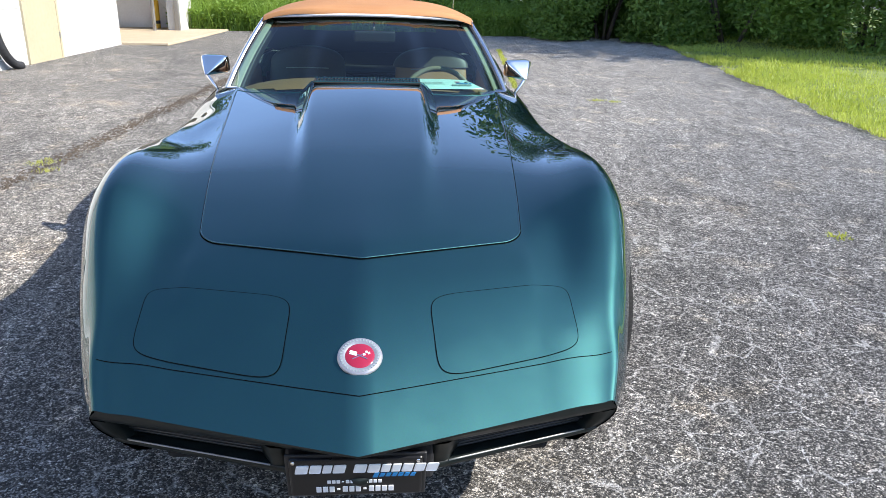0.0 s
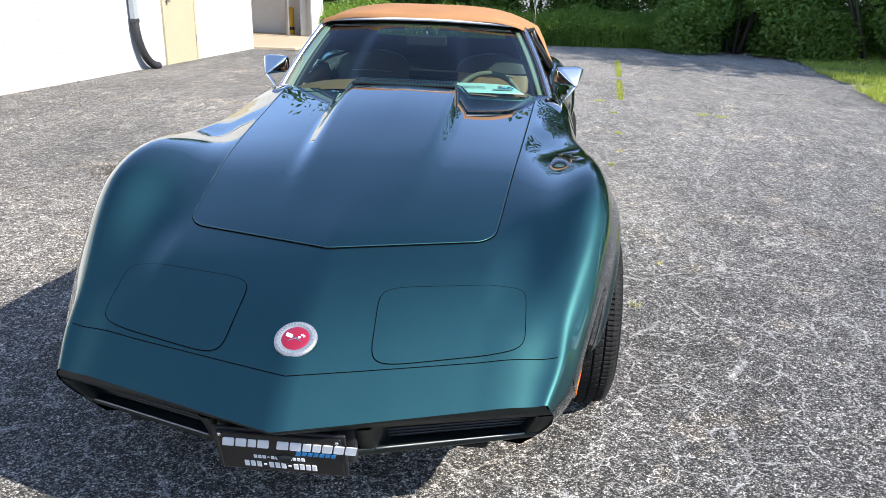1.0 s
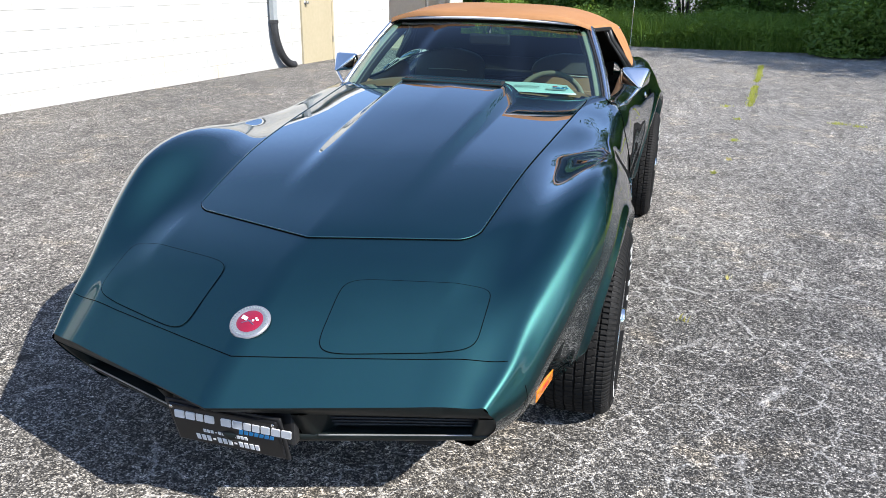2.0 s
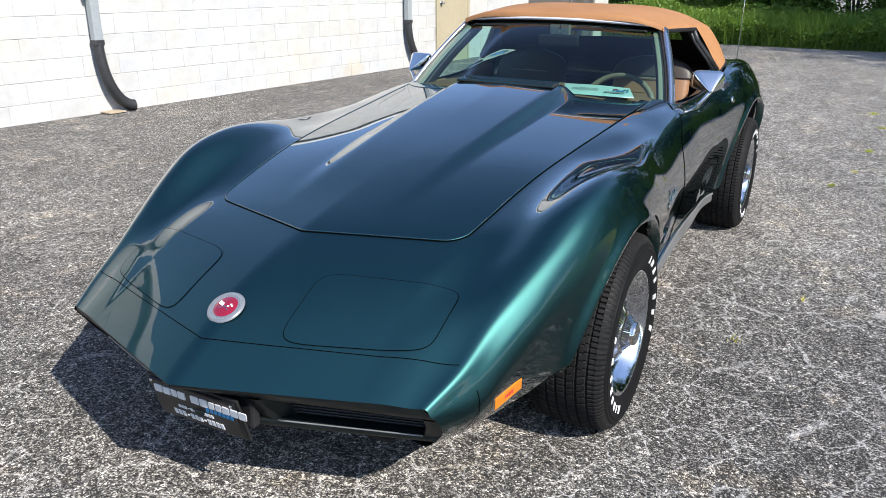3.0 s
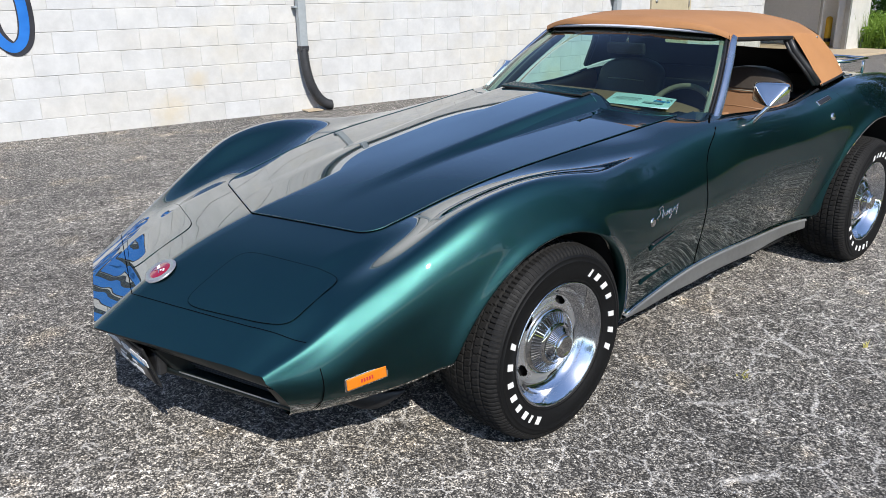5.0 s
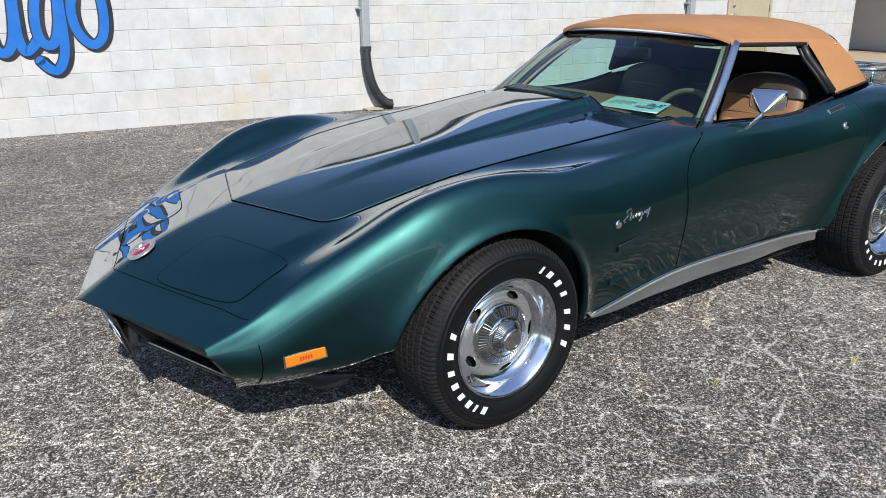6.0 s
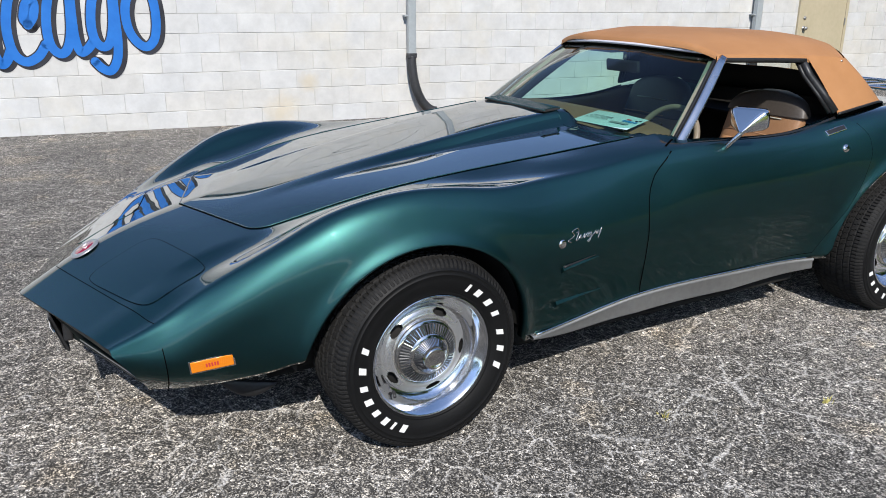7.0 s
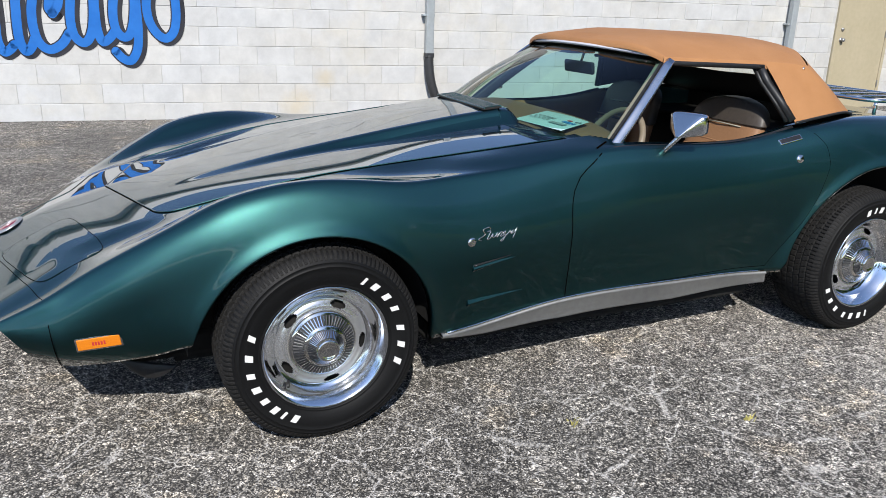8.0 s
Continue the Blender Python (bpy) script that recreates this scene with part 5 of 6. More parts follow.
# tub: floor, bulkheads, rear shelf
part("cabin_floor", bm_box(1.24, 1.30, .03, (0, 1.75, .285), .01), BLACKVINYL, car)
part("firewall", bm_box(1.24, .03, .58, (0, 1.03, .57), .01), BLACKVINYL, car)
part("rear_bulkhead", bm_box(1.26, .03, .56, (0, 2.33, .55), .01), BLACKVINYL, car)
part("rear_shelf", bm_box(1.18, .46, .02, (0, 2.52, .83), .008), BLACKVINYL, car)
part("rear_trim", bm_box(1.12, .02, .12, (0, 2.655, .862), .004), BLACKVINYL, car)
part("centre_console", bm_box(.20, .80, .24, (0, 1.66, .45), .03, 3), BLACKVINYL, car)


def build_dash():
    n, m = 31, 12
    vs = []
    for i in range(n):
        x = -.60 + 1.20 * i / (n - 1)
        yb = ws_base(max(-.62, min(.62, x))).y + .012
        prof = [(yb, .908), (yb + .05, .914), (1.16, .922), (1.26, .922), (1.30, .912), (1.315, .888), (1.305, .855), (1.28, .82), (1.27, .74), (1.25, .64), (1.22, .56), (1.20, .50)]
        for y, z in prof:
            vs.append((x, y, z + .012 - .055 * (abs(x) / .60) ** 4))
    return mesh_ob("dashboard", vs, grid_faces(n, m), DASHTAN, car, "tan padded dashboard")


dash = build_dash()
for x, r in ((.46, .062), (.26, .062)):
    bz = mesh_ob("gauge", *lathe([(0, 0), (r - .008, 0), (r - .006, .012), (r, .012), (r + .002, 0)], 32, "z"), BLACK, dash)
    bz.matrix_local = frame_at((x, 1.318, .80), (0, -1 * -1, .25), (1, 0, 0))
part("glovebox_pocket", bm_box(.40, .03, .14, (-.34, 1.285, .72), .012, 3), SADDLE, dash)


def build_seat(sg):
    cx = sg * .355
    seat = new("seat")
    seat.parent = car
    tagged(seat, "saddle leather bucket seat with a tall rounded back")
    # back rest: cross sections up a leaning line
    def pad(name, w, d, h, fn, mat, n=16, m=28):
        vs = []
        for i in range(n):
            f = i / (n - 1)
            hw = w(f)
            dd = d(f)
            o = fn(f)
            for k in range(m):
                t = 2 * math.pi * k / m
                c, s = math.cos(t), math.sin(t)
                vs.append(o + Vector((math.copysign(abs(c) ** .55, c) * hw, math.copysign(abs(s) ** .6, s) * dd, 0)))
        fs = []
        for i in range(n - 1):
            for k in range(m):
                q = (k + 1) % m
                fs.append((i * m + k, i * m + q, (i + 1) * m + q, (i + 1) * m + k))
        fs += [tuple(range(m))[::-1], tuple((n - 1) * m + k for k in range(m))]
        return mesh_ob(name, vs, fs, mat, seat)
    lean = lambda f: Vector((cx, 1.93 + .170 * f, .40 + .600 * f))

    pad("backrest", lambda f: .225 * (1 - .10 * f) * max(0.05, 1 - max(0, (f - .84) / .162) ** 2.2) ** .46, lambda f: .062 - .02 * f, 1, lean, LEATHER, 22)
    # dark pad paints the roof's shade on the upper back, lower on the passenger's
    low = .83 if sg > 0 else .66
    start = (.85 - low) / (1.005 - low)
    top_w = lambda f: .2045 * (1 + .06 * (1 - f) ** 2) * max(0.05, 1 - max(0, (f - start) / (1.002 - start)) ** 2.3) ** .46
    pad("upper_back", lambda f: top_w(f) + .004, lambda f: .050 - .005 * f, 1, lambda f: lean(low + (1.005 - low) * f), SHADEDLEATHER, 18)
    # stitched bolsters and the pleated centre
    for i in range(5):
        x = -.12 + .06 * i
        a, b = Vector((cx + x, 1.93 - .066, .44)), Vector((cx + x, 1.93 - .066 + .095, .44 + .34))
        mesh_ob("backrest_pleat", *tube([a, a.lerp(b, .5) + Vector((0, -.006, 0)), b], .030, 10, flat=.5), LEATHER, seat)
    mesh_ob("seat_piping", *tube([(cx - .15, 2.005 - .046, .815), (cx, 2.005 - .056, .822), (cx + .15, 2.005 - .046, .815)], .0035, 6), LEATHER, seat, "pale piping")
    pad("cushion", lambda f: .25 - .02 * f * f, lambda f: .24 - .012 * f, 1, lambda f: Vector((cx, 1.70, .36 + .11 * f)), LEATHER, 8)
    for i in range(5):
        x = -.12 + .06 * i
        mesh_ob("cushion_pleat", *tube([(cx + x, 1.50, .470), (cx + x, 1.70, .476), (cx + x, 1.88, .468)], .030, 10, flat=.4), LEATHER, seat)
    mesh_ob("backrest_welt", *tube([(cx - .12, 2.022, .888), (cx, 2.014, .892), (cx + .12, 2.022, .888)], .003, 6), CREAM, seat, "pale welt across the back")


both_top(build_seat)

# steering wheel
sw = new("steering_wheel")
sw.parent = car
tagged(sw, "three-spoke steering wheel with a pale rim")
sw.matrix_basis = pose(.350, 1.415, .800, 62, 0, 0)
ring = [(.178 * math.cos(t), .178 * math.sin(t), 0) for t in np.linspace(0, 2 * math.pi, 48, endpoint=False)]
mesh_ob("rim", *tube(ring, .0135, 10, True), RIMWHEEL, sw)
for a in (0, 180, 270):
    t = radians(a)
    mesh_ob("spoke", *tube([(.04 * math.cos(t), .04 * math.sin(t), -.015), (.18 * math.cos(t), .18 * math.sin(t), 0)], .012, 8, flat=.35), BRUSHED, sw)
mesh_ob("horn_pad", *lathe([(0, .012), (.040, .010), (.055, -.002), (.058, -.02)], 32, "z"), BLACK, sw)
mesh_ob("column", *tube([(0, 0, -.02), (0, 0, -.28)], .030, 12), BLACK, sw)

# inside mirror
im = part("inside_mirror", bm_box(.205, .020, .055, (0, 0, 0), .010, 3), BLACK, car, "black inside mirror")
im.matrix_local = pose(.03, 1.445, 1.112, 8, 0, 4)
mesh_ob("mirror_stalk", *tube([(0, .01, .02), (.0, .03, .06), (0, .03, .09)], .006, 8), CHROME, im)
part("sun_visor", bm_box(.36, .14, .014, (.27, 1.545, 1.168), .006), BLACKVINYL, car)
part("sun_visor", bm_box(.36, .14, .014, (-.27, 1.545, 1.168), .006), BLACKVINYL, car)

# card that lies under the windscreen
q = [Vector((.243, .995, .918)), Vector((.535, 1.035, .914)), Vector((.466, 1.214, .930)), Vector((.158, 1.207, .932))]
vs = []
for i in range(9):
    for j in range(7):
        a, b = i / 8, j / 6
        p = q[0].lerp(q[1], a).lerp(q[3].lerp(q[2], a), b)
        vs.append(p + Vector((0, 0, .006 + .004 * math.sin(a * 3.1) * b)))
card = tagged(mesh_ob("dash_card", vs, grid_faces(9, 7), PAPER), "pale blue printed card lying on the dashboard", "card")
card.matrix_world = LEAN
cm = frame_at(q[0].lerp(q[2], .5) + Vector((0, 0, .010)), (q[1] - q[0]).cross(q[3] - q[0]), q[1] - q[0])
for x, y, w, h, mat in ((.075, -.030, .09, .022, INKGREY), (.085, .012, .020, .022, INKBLUE), (.105, .008, .016, .020, INKBLUE), (.066, .012, .012, .018, INKBLUE), (.125, .010, .012, .020, INKBLUE),
                        (.070, .040, .022, .012, INKRED), (.110, .038, .010, .010, INKDARK), (.122, .046, .010, .010, INKDARK),
                        (-.06, .03, .11, .004, INKGREY), (-.06, .015, .12, .004, INKGREY), (-.06, .0, .10, .004, INKGREY), (-.06, -.015, .12, .004, INKGREY)):
    o = part("print_mark", bm_box(w, h, .0015, (x, y, 0), .0005, 1), mat, card)
    o.matrix_local = cm


# door mirrors: pointed chrome shells on stalks
def build_mirror(sg):
    mo = new("door_mirror")
    mo.parent = car
    tagged(mo, "chrome door mirror on a slim stalk")
    mo.matrix_basis = pose(sg * .762, 1.45, .966, 8, 0, sg * 22)
    n, m = 14, 32
    vs = []
    prof = [(-.080, .003), (-.077, .006), (-.006, .058), (.002, .063), (.026, .064), (.030, .060)]
    for y, r in prof:
        dz = -.034 * (1 - min(1, (y + .082) / .08))
        for k in range(m):
            t = 2 * math.pi * k / m
            c, s = math.cos(t), math.sin(t)
            p = .36
            vs.append((math.copysign(abs(c) ** p, c) * r * 1.14, y, dz + math.copysign(abs(s) ** p, s) * r * .66))
    fs = []
    for i in range(len(prof) - 1):
        for k in range(m):
            q = (k + 1) % m
            fs.append((i * m + k, i * m + q, (i + 1) * m + q, (i + 1) * m + k))
    fs.append(tuple(range(m)))
    mesh_ob("shell", vs, fs, DULLCHROME, mo)
    k0 = (len(prof) - 1) * m
    mesh_ob("mirror_glass", [Vector(v) - Vector((0, .004, 0)) for v in vs[k0:]], [tuple(range(m))], STEEL, mo)
    b = (pose(sg * .762, 1.45, .966, 8, 0, sg * 22)).inverted() @ Vector((sg * .724, 1.361, .838))
    mesh_ob("stalk", *tube([b, b.lerp(Vector((0, -.066, -.036)), .5), (0, -.066, -.036), (0, -.05, -.024)], [.013, .0085, .010, .012], 10), CHROME, mo)
    mesh_ob("foot", *tube([b + Vector((sg * .004, -.03, -.012)), b + Vector((sg * .004, 0, 0)), b + Vector((0, .03, -.006))], [.008, .016, .008], 10, flat=.7), CHROME, mo)


both_top(build_mirror)

# luggage rack on the rear deck, and the aerial
rack = new("luggage_rack")
rack.parent = car
tagged(rack, "chrome luggage rack on the rear deck")
fr = []
for x, y in ((-.44, 2.84), (.44, 2.84), (.50, 2.90), (.46, 3.30), (.40, 3.36), (-.40, 3.36), (-.46, 3.30), (-.50, 2.90)):
    fr.append((x, y, .985 - .03 * (y - 2.84)))
mesh_ob("rack_frame", *tube(fr, .010, 8, True), CHROME, rack)
for x in (-.33, -.20, -.07, .07, .20, .33):
    mesh_ob("rack_bar", *tube([(x, 2.85, .985), (x, 3.10, .980), (x, 3.35, .970)], .007, 8), CHROME, rack)
for x in (-.45, .45):
    for y in (2.92, 3.28):
        z = top_z(abs(x), y)
        mesh_ob("rack_post", *tube([(x, y, z - .005), (x, y, .975)], .009, 8), CHROME, rack)
ant = new("aerial")
ant.parent = car
tagged(ant, "thin whip aerial on the rear wing")
za = top_z(.601, 3.40)
mesh_ob("aerial_base", *lathe([(0, .03), (.006, .03), (.010, .02), (.016, .004), (.018, 0)], 16, "z"), CHROME, ant).matrix_local = pose(.601, 3.40, za)
mesh_ob("aerial_mast", *tube([(.601, 3.40, za), (.603, 3.42, za + .8)], [.0032, .0018], 6), CHROME, ant)
for sg in (1, -1):
    for k in range(2):
        tl = mesh_ob("tail_lamp", *lathe([(0, .012), (.045, .010), (.052, .004), (.054, -.004)], 24, "z"), RED, car)
        tl.matrix_local = frame_at((sg * (.32 + .17 * k), 3.635, .62), (0, 1, 0), (1, 0, 0))


# ---- the lot and what stands round it ----
def axis(lo, hi, fine_lo, fine_hi, fine, n):
    a = list(np.arange(fine_lo, fine_hi + 1e-6, fine))
    left = [fine_lo - (fine_lo - lo) * (i / n) ** 2.2 for i in range(n, 0, -1)]
    right = [fine_hi + (hi - fine_hi) * (i / n) ** 2.2 for i in range(1, n + 1)]
    return left + a + right


gx, gy = axis(-400, 400, -8.25, 8.25, .5, 9), axis(-400, 400, -8, 18, .5, 9)
vs = [(x, y, ground_z(max(min(x, 9), -7), min(y, 18))) for x in gx for y in gy]
ground = tagged(mesh_ob("ground", vs, grid_faces(len(gx), len(gy)), ASPHALT), "worn grey asphalt lot with cracks and pale scuffs", "ground", kind="structure")


def lot_edge(y):
    """Where the lawn meets the asphalt on the open side."""
    return 4.62 + .12 * (y - 3.0) + .75 * max(0.0, 3.6 - y) + .04 * math.sin(y * 2.1) + .025 * math.sin(y * 5.3 + 1) + .02 * math.sin(y * 17)


def build_lawn():
    vs, n, m = [], 90, 40
    for i in range(n):
        y = -12 + (30 + 12) * i / (n - 1)
        for j in range(m):
            f = (j / (m - 1)) ** 1.6
            x = lot_edge(y) + f * 30
            z = ground_z(x, min(y, 18)) - .012 + .075 * smooth01(f * 30 / .9) + .05 * noise.noise((x * .6, y * .6, 0)) * smooth01(f * 30)
            vs.append((x, y, z))
    return tagged(mesh_ob("lawn_soil", vs, grid_faces(n, m), SOIL), "grassy ground beside the lot", "lawn", kind="structure")


lawn = build_lawn()


def blades(name, label, mat, spots, h0, h1, w, lean=.35, seed=3, category="grass"):
    rnd = random.Random(seed)
    vs, fs = [], []
    for x, y, z in spots:
        h, a = rnd.uniform(h0, h1), rnd.uniform(0, 6.283)
        dx, dy = math.cos(a), math.sin(a)
        l = rnd.uniform(.1, lean) * h
        b = rnd.uniform(0, 6.283)
        lx, ly = math.cos(b) * l, math.sin(b) * l
        k = len(vs)
        ww = w * rnd.uniform(.6, 1.3)
        vs += [(x - dx * ww, y - dy * ww, z), (x + dx * ww, y + dy * ww, z), (x + dx * ww * .7 + lx * .4, y + dy * ww * .7 + ly * .4, z + h * .6), (x - dx * ww * .7 + lx * .4, y - dy * ww * .7 + ly * .4, z + h * .6), (x + lx, y + ly, z + h)]
        fs += [(k, k + 1, k + 2, k + 3), (k + 3, k + 2, k + 4)]
    return tagged(mesh_ob(name, vs, fs, mat, smooth=False), label, category, kind="stuff")


rnd = random.Random(11)
spots = []
while len(spots) < 80000:
    y = rnd.uniform(-3, 16)
    x = lot_edge(y) + abs(rnd.gauss(0, 1)) ** 1.3 * 3.2 - .05
    if noise.noise((x * .9, y * .9, 7)) > .33 and rnd.random() < .8:
        continue
    if x < 18:
        spots.append((x, y, ground_z(x, y) + .02 + .045 * smooth01((x - lot_edge(y)) / 1.2)))
blades("lawn_grass", "short sunlit lawn grass with bright blades", GRASS, spots, .020, .075, .0055, 1.1)

# tall weeds along the back of the lot
spots = []
while len(spots) < 30000:
    x = rnd.uniform(-4.4, 9)
    y = 15.6 - .06 * (x + 3) + abs(rnd.gauss(0, 1)) * 1.5
    if x > 4.5 and y < 12.5:
        continue
    spots.append((x, y, ground_z(x, 16)))
blades("tall_weeds", "tall green weeds along the back of the lot", WEED, spots, .20, .80, .0085, .7, 5, "weeds")
wv, wf = [], []
for _ in range(60000):
    x = rnd.uniform(-4.6, 9)
    d = abs(rnd.gauss(0, 1))
    y = 15.55 - .06 * (x + 3) + d * 1.2
    if x > 4.5 and y < 12.5:
        continue
    hh = (.32 + .22 * noise.noise((x * .8, y * .8, 2)) + .2 * min(d, 1)) * rnd.random() ** .6 * 1.35
    c = Vector((x, y, ground_z(x, 16) + .03 + max(hh, 0)))
    u = Vector((rnd.gauss(0, 1), rnd.gauss(0, 1), rnd.gauss(0, .7))).normalized()
    v = u.cross(Vector((rnd.gauss(0, 1), rnd.gauss(0, 1), rnd.gauss(0, 1)))).normalized()
    a = rnd.uniform(.025, .055)
    k = len(wv)
    wv += [c - u * a, c + v * a * .38, c + u * a, c - v * a * .38]
    wf.append((k, k + 1, k + 2, k + 3))
tagged(mesh_ob("weed_leaves", wv, wf, WEED, smooth=False), "leafy green weeds and low plants along the lot", "weeds", kind="stuff")


# weeds that grow from a crack, single tufts, and a scrap of white litter
rnd = random.Random(19)
spots = []
for _ in range(1500):
    y = 7.4 + 4.9 * rnd.random()
    if noise.noise((0, y * 1.4, 3)) < -.25:
        continue
    spots.append((1.79 + .105 * (y - 7.2) + rnd.gauss(0, .022), y, ground_z(1.5, y)))
blades("crack_weeds", "low yellow-green weeds growing along a crack", YELLOWWEED, spots, .012, .035, .005, 1.2, 7, "weeds")
for i, (x, y, r, n) in enumerate(((2.73, 1.54, .07, 60), (2.62, 6.45, .09, 60), (2.80, 6.35, .05, 40), (1.55, 7.3, .07, 45), (1.62, 6.42, .04, 25), (1.53, 5.16, .04, 40), (1.44, 4.29, .025, 15), (1.31, 3.77, .03, 25), (-2.45, 3.36, .10, 70), (-2.35, 3.1, .08, 40), (1.10, .81, .02, 10), (1.32, 1.4, .02, 10))):
    blades("weed_tuft", "small dry yellow grass tuft on the asphalt" if r < .03 else "small yellow-green weed tuft on the asphalt", DRYGRASS if r < .03 else YELLOWWEED, [(x + rnd.gauss(0, r * .5), y + rnd.gauss(0, r * .5), ground_z(x, y)) for _ in range(n)], .010, .030, .004, 1.2, 60 + i, "weed")
dv, df = [], []
for i in range(2600):
    t = rnd.random()
    y = 2.6 + 6.2 * t if i < 2300 else rnd.uniform(-2, 12)
    x = -2.42 + .105 * (y - 3.0) + rnd.gauss(0, .055) * (1 + .8 * noise.noise((0, y * 1.3, 9))) if i < 2300 else wall_x(y) + .05 + abs(rnd.gauss(0, .07))
    c = Vector((x, y, ground_z(x, y) + .004))
    a = rnd.uniform(.005, .016)
    an = rnd.uniform(0, 6.283)
    u, v = Vector((math.cos(an), math.sin(an), rnd.uniform(-.3, .3))) * a, Vector((-math.sin(an), math.cos(an), rnd.uniform(-.3, .3))) * a * .6
    k = len(dv)
    dv += [c - u, c + v, c + u, c - v, c + Vector((0, 0, a * .7))]
    df += [(k, k + 1, k + 4), (k + 1, k + 2, k + 4), (k + 2, k + 3, k + 4), (k + 3, k, k + 4)]
tagged(mesh_ob("leaf_litter", dv, df, BARK, smooth=False), "brown leaf litter and grit in a strip on the asphalt", "litter", kind="stuff")
lv = [(-1.42 + .045 * math.cos(a) * (1 + .3 * math.sin(3 * a)), -.60 + .03 * math.sin(a), .006 + .012 * abs(math.sin(2 * a))) for a in np.linspace(0, 6.283, 14, endpoint=False)]
lv.append((-1.42, -.60, .022))
tagged(mesh_ob("paper_scrap", lv, [(i, (i + 1) % 14, 14) for i in range(14)], WHITETRIM), "small crumpled white paper scrap on the asphalt", "litter")


def leaf_cloud(rnd, n, cx, cy, z0, rx, ry, h, size, lumps=14):
    """Leaves on the skin and inside of a heap of lumps, so that the outline is uneven and has gaps."""
    L = []
    for _ in range(lumps):
        a, r = rnd.uniform(0, 6.283), rnd.random() ** .5
        L.append((cx + rx * r * math.cos(a), cy + ry * r * math.sin(a), z0 + h * rnd.uniform(.12, .92) * (1 - .35 * r * r), rnd.uniform(.28, .5)))
    vs, fs = [], []
    for _ in range(n):
        lx, ly, lz, s = rnd.choice(L)
        d = Vector((rnd.gauss(0, 1), rnd.gauss(0, 1), rnd.gauss(0, 1))).normalized()
        rr = rnd.random() ** .4
        p = Vector((lx + d.x * rx * s * rr, ly + d.y * ry * s * rr, max(z0 + .05, lz + d.z * h * s * .75 * rr)))
        u = Vector((rnd.gauss(0, 1), rnd.gauss(0, 1), rnd.gauss(0, .6))).normalized()
        v = u.cross(Vector((rnd.gauss(0, 1), rnd.gauss(0, 1), rnd.gauss(0, 1)))).normalized()
        a = size * rnd.uniform(.6, 1.35)
        k = len(vs)
        vs += [p - u * a, p - u * a * .1 + v * a * .45, p + u * a, p - u * a * .1 - v * a * .45]
        fs.append((k, k + 1, k + 2, k + 3))
    return vs, fs


def shrub(name, label, cx, cy, rx, ry, h, n, size, seed, mat=LEAF, stems=5):
    rnd = random.Random(seed)
    z0 = ground_z(min(cx, 9), min(cy, 18))
    ob = thing(name, label, "shrub", pose(cx, cy, z0), "bushes round the lot")
    vs, fs = leaf_cloud(rnd, n, 0, 0, 0, rx, ry, h, size)
    mesh_ob("foliage", vs, fs, mat, ob, smooth=False)
    sv, sf = [], []
    for i in range(stems):
        a = rnd.uniform(0, 6.283)
        pts = [(0.15 * math.cos(a), .15 * math.sin(a), 0), (rx * .3 * math.cos(a), ry * .3 * math.sin(a), h * .4), (rx * .55 * math.cos(a), ry * .55 * math.sin(a), h * .8)]
        v, f = tube(pts, [.04, .028, .010], 6)
        b = len(sv)
        sv += v
        sf += [tuple(i + b for i in q) for q in f]
    mesh_ob("stem", sv, sf, BARK, ob)
    return ob


def tree(cx, cy, h, seed, n=9000, spread=2.6, size=.11):
    rnd = random.Random(seed)
    z0 = ground_z(min(max(cx, -7), 9), min(cy, 18))
    ob = thing("tree", "leafy green tree behind the lot", "tree", pose(cx, cy, z0), "trees round the lot")
    tv, tf = tube([(0, 0, 0), (.05, .03, h * .25), (-.04, .06, h * .55), (.02, 0, h * .9)], [.20, .16, .10, .03], 10)
    for i in range(7):
        a, q = i * .9 + rnd.random(), rnd.uniform(.3, .75)
        v, f = tube([(0, 0, h * q), (spread * .3 * math.cos(a), spread * .3 * math.sin(a), h * (q + .08)), (spread * .75 * math.cos(a), spread * .75 * math.sin(a), h * (q + .2))], [.07, .05, .015], 6)
        b = len(tv)
        tv = list(tv) + list(v)
        tf = list(tf) + [tuple(i + b for i in g) for g in f]
    mesh_ob("trunk", tv, tf, BARK, ob)
    vs, fs = leaf_cloud(rnd, n, 0, 0, h * .18, spread, spread, h * .85, size, 22)
    mesh_ob("crown", vs, fs, LEAFB, ob, smooth=False)
    return ob


# bushes by the lawn, then the dark hedge behind the weeds
B = "dense green bush with small leaves by the lawn"
shrub("bush", B, 7.2, 13.2, 1.9, 1.5, 2.6, 34000, .048, 21)
shrub("bush", B, 9.6, 12.4, 1.9, 1.5, 2.9, 34000, .048, 22)
shrub("bush", B, 12.2, 11.6, 1.9, 1.6, 3.2, 32000, .050, 23)
shrub("bush", B, 14.6, 10.6, 1.9, 1.6, 3.2, 24000, .055, 24)
shrub("bush", B, 5.0, 14.8, 1.5, 1.3, 2.0, 26000, .048, 25)
shrub("bush", B, 16.5, 8.6, 1.9, 1.9, 3.2, 16000, .06, 26)
for i, x in enumerate(np.arange(-4.2, 10.5, 1.75)):
    shrub("hedge_bush", "dark shaded hedge bush behind the weeds", float(x), 18.6 + .5 * math.sin(i * 2.1), 1.5, 1.1, 3.2, 20000, .055, 40 + i)
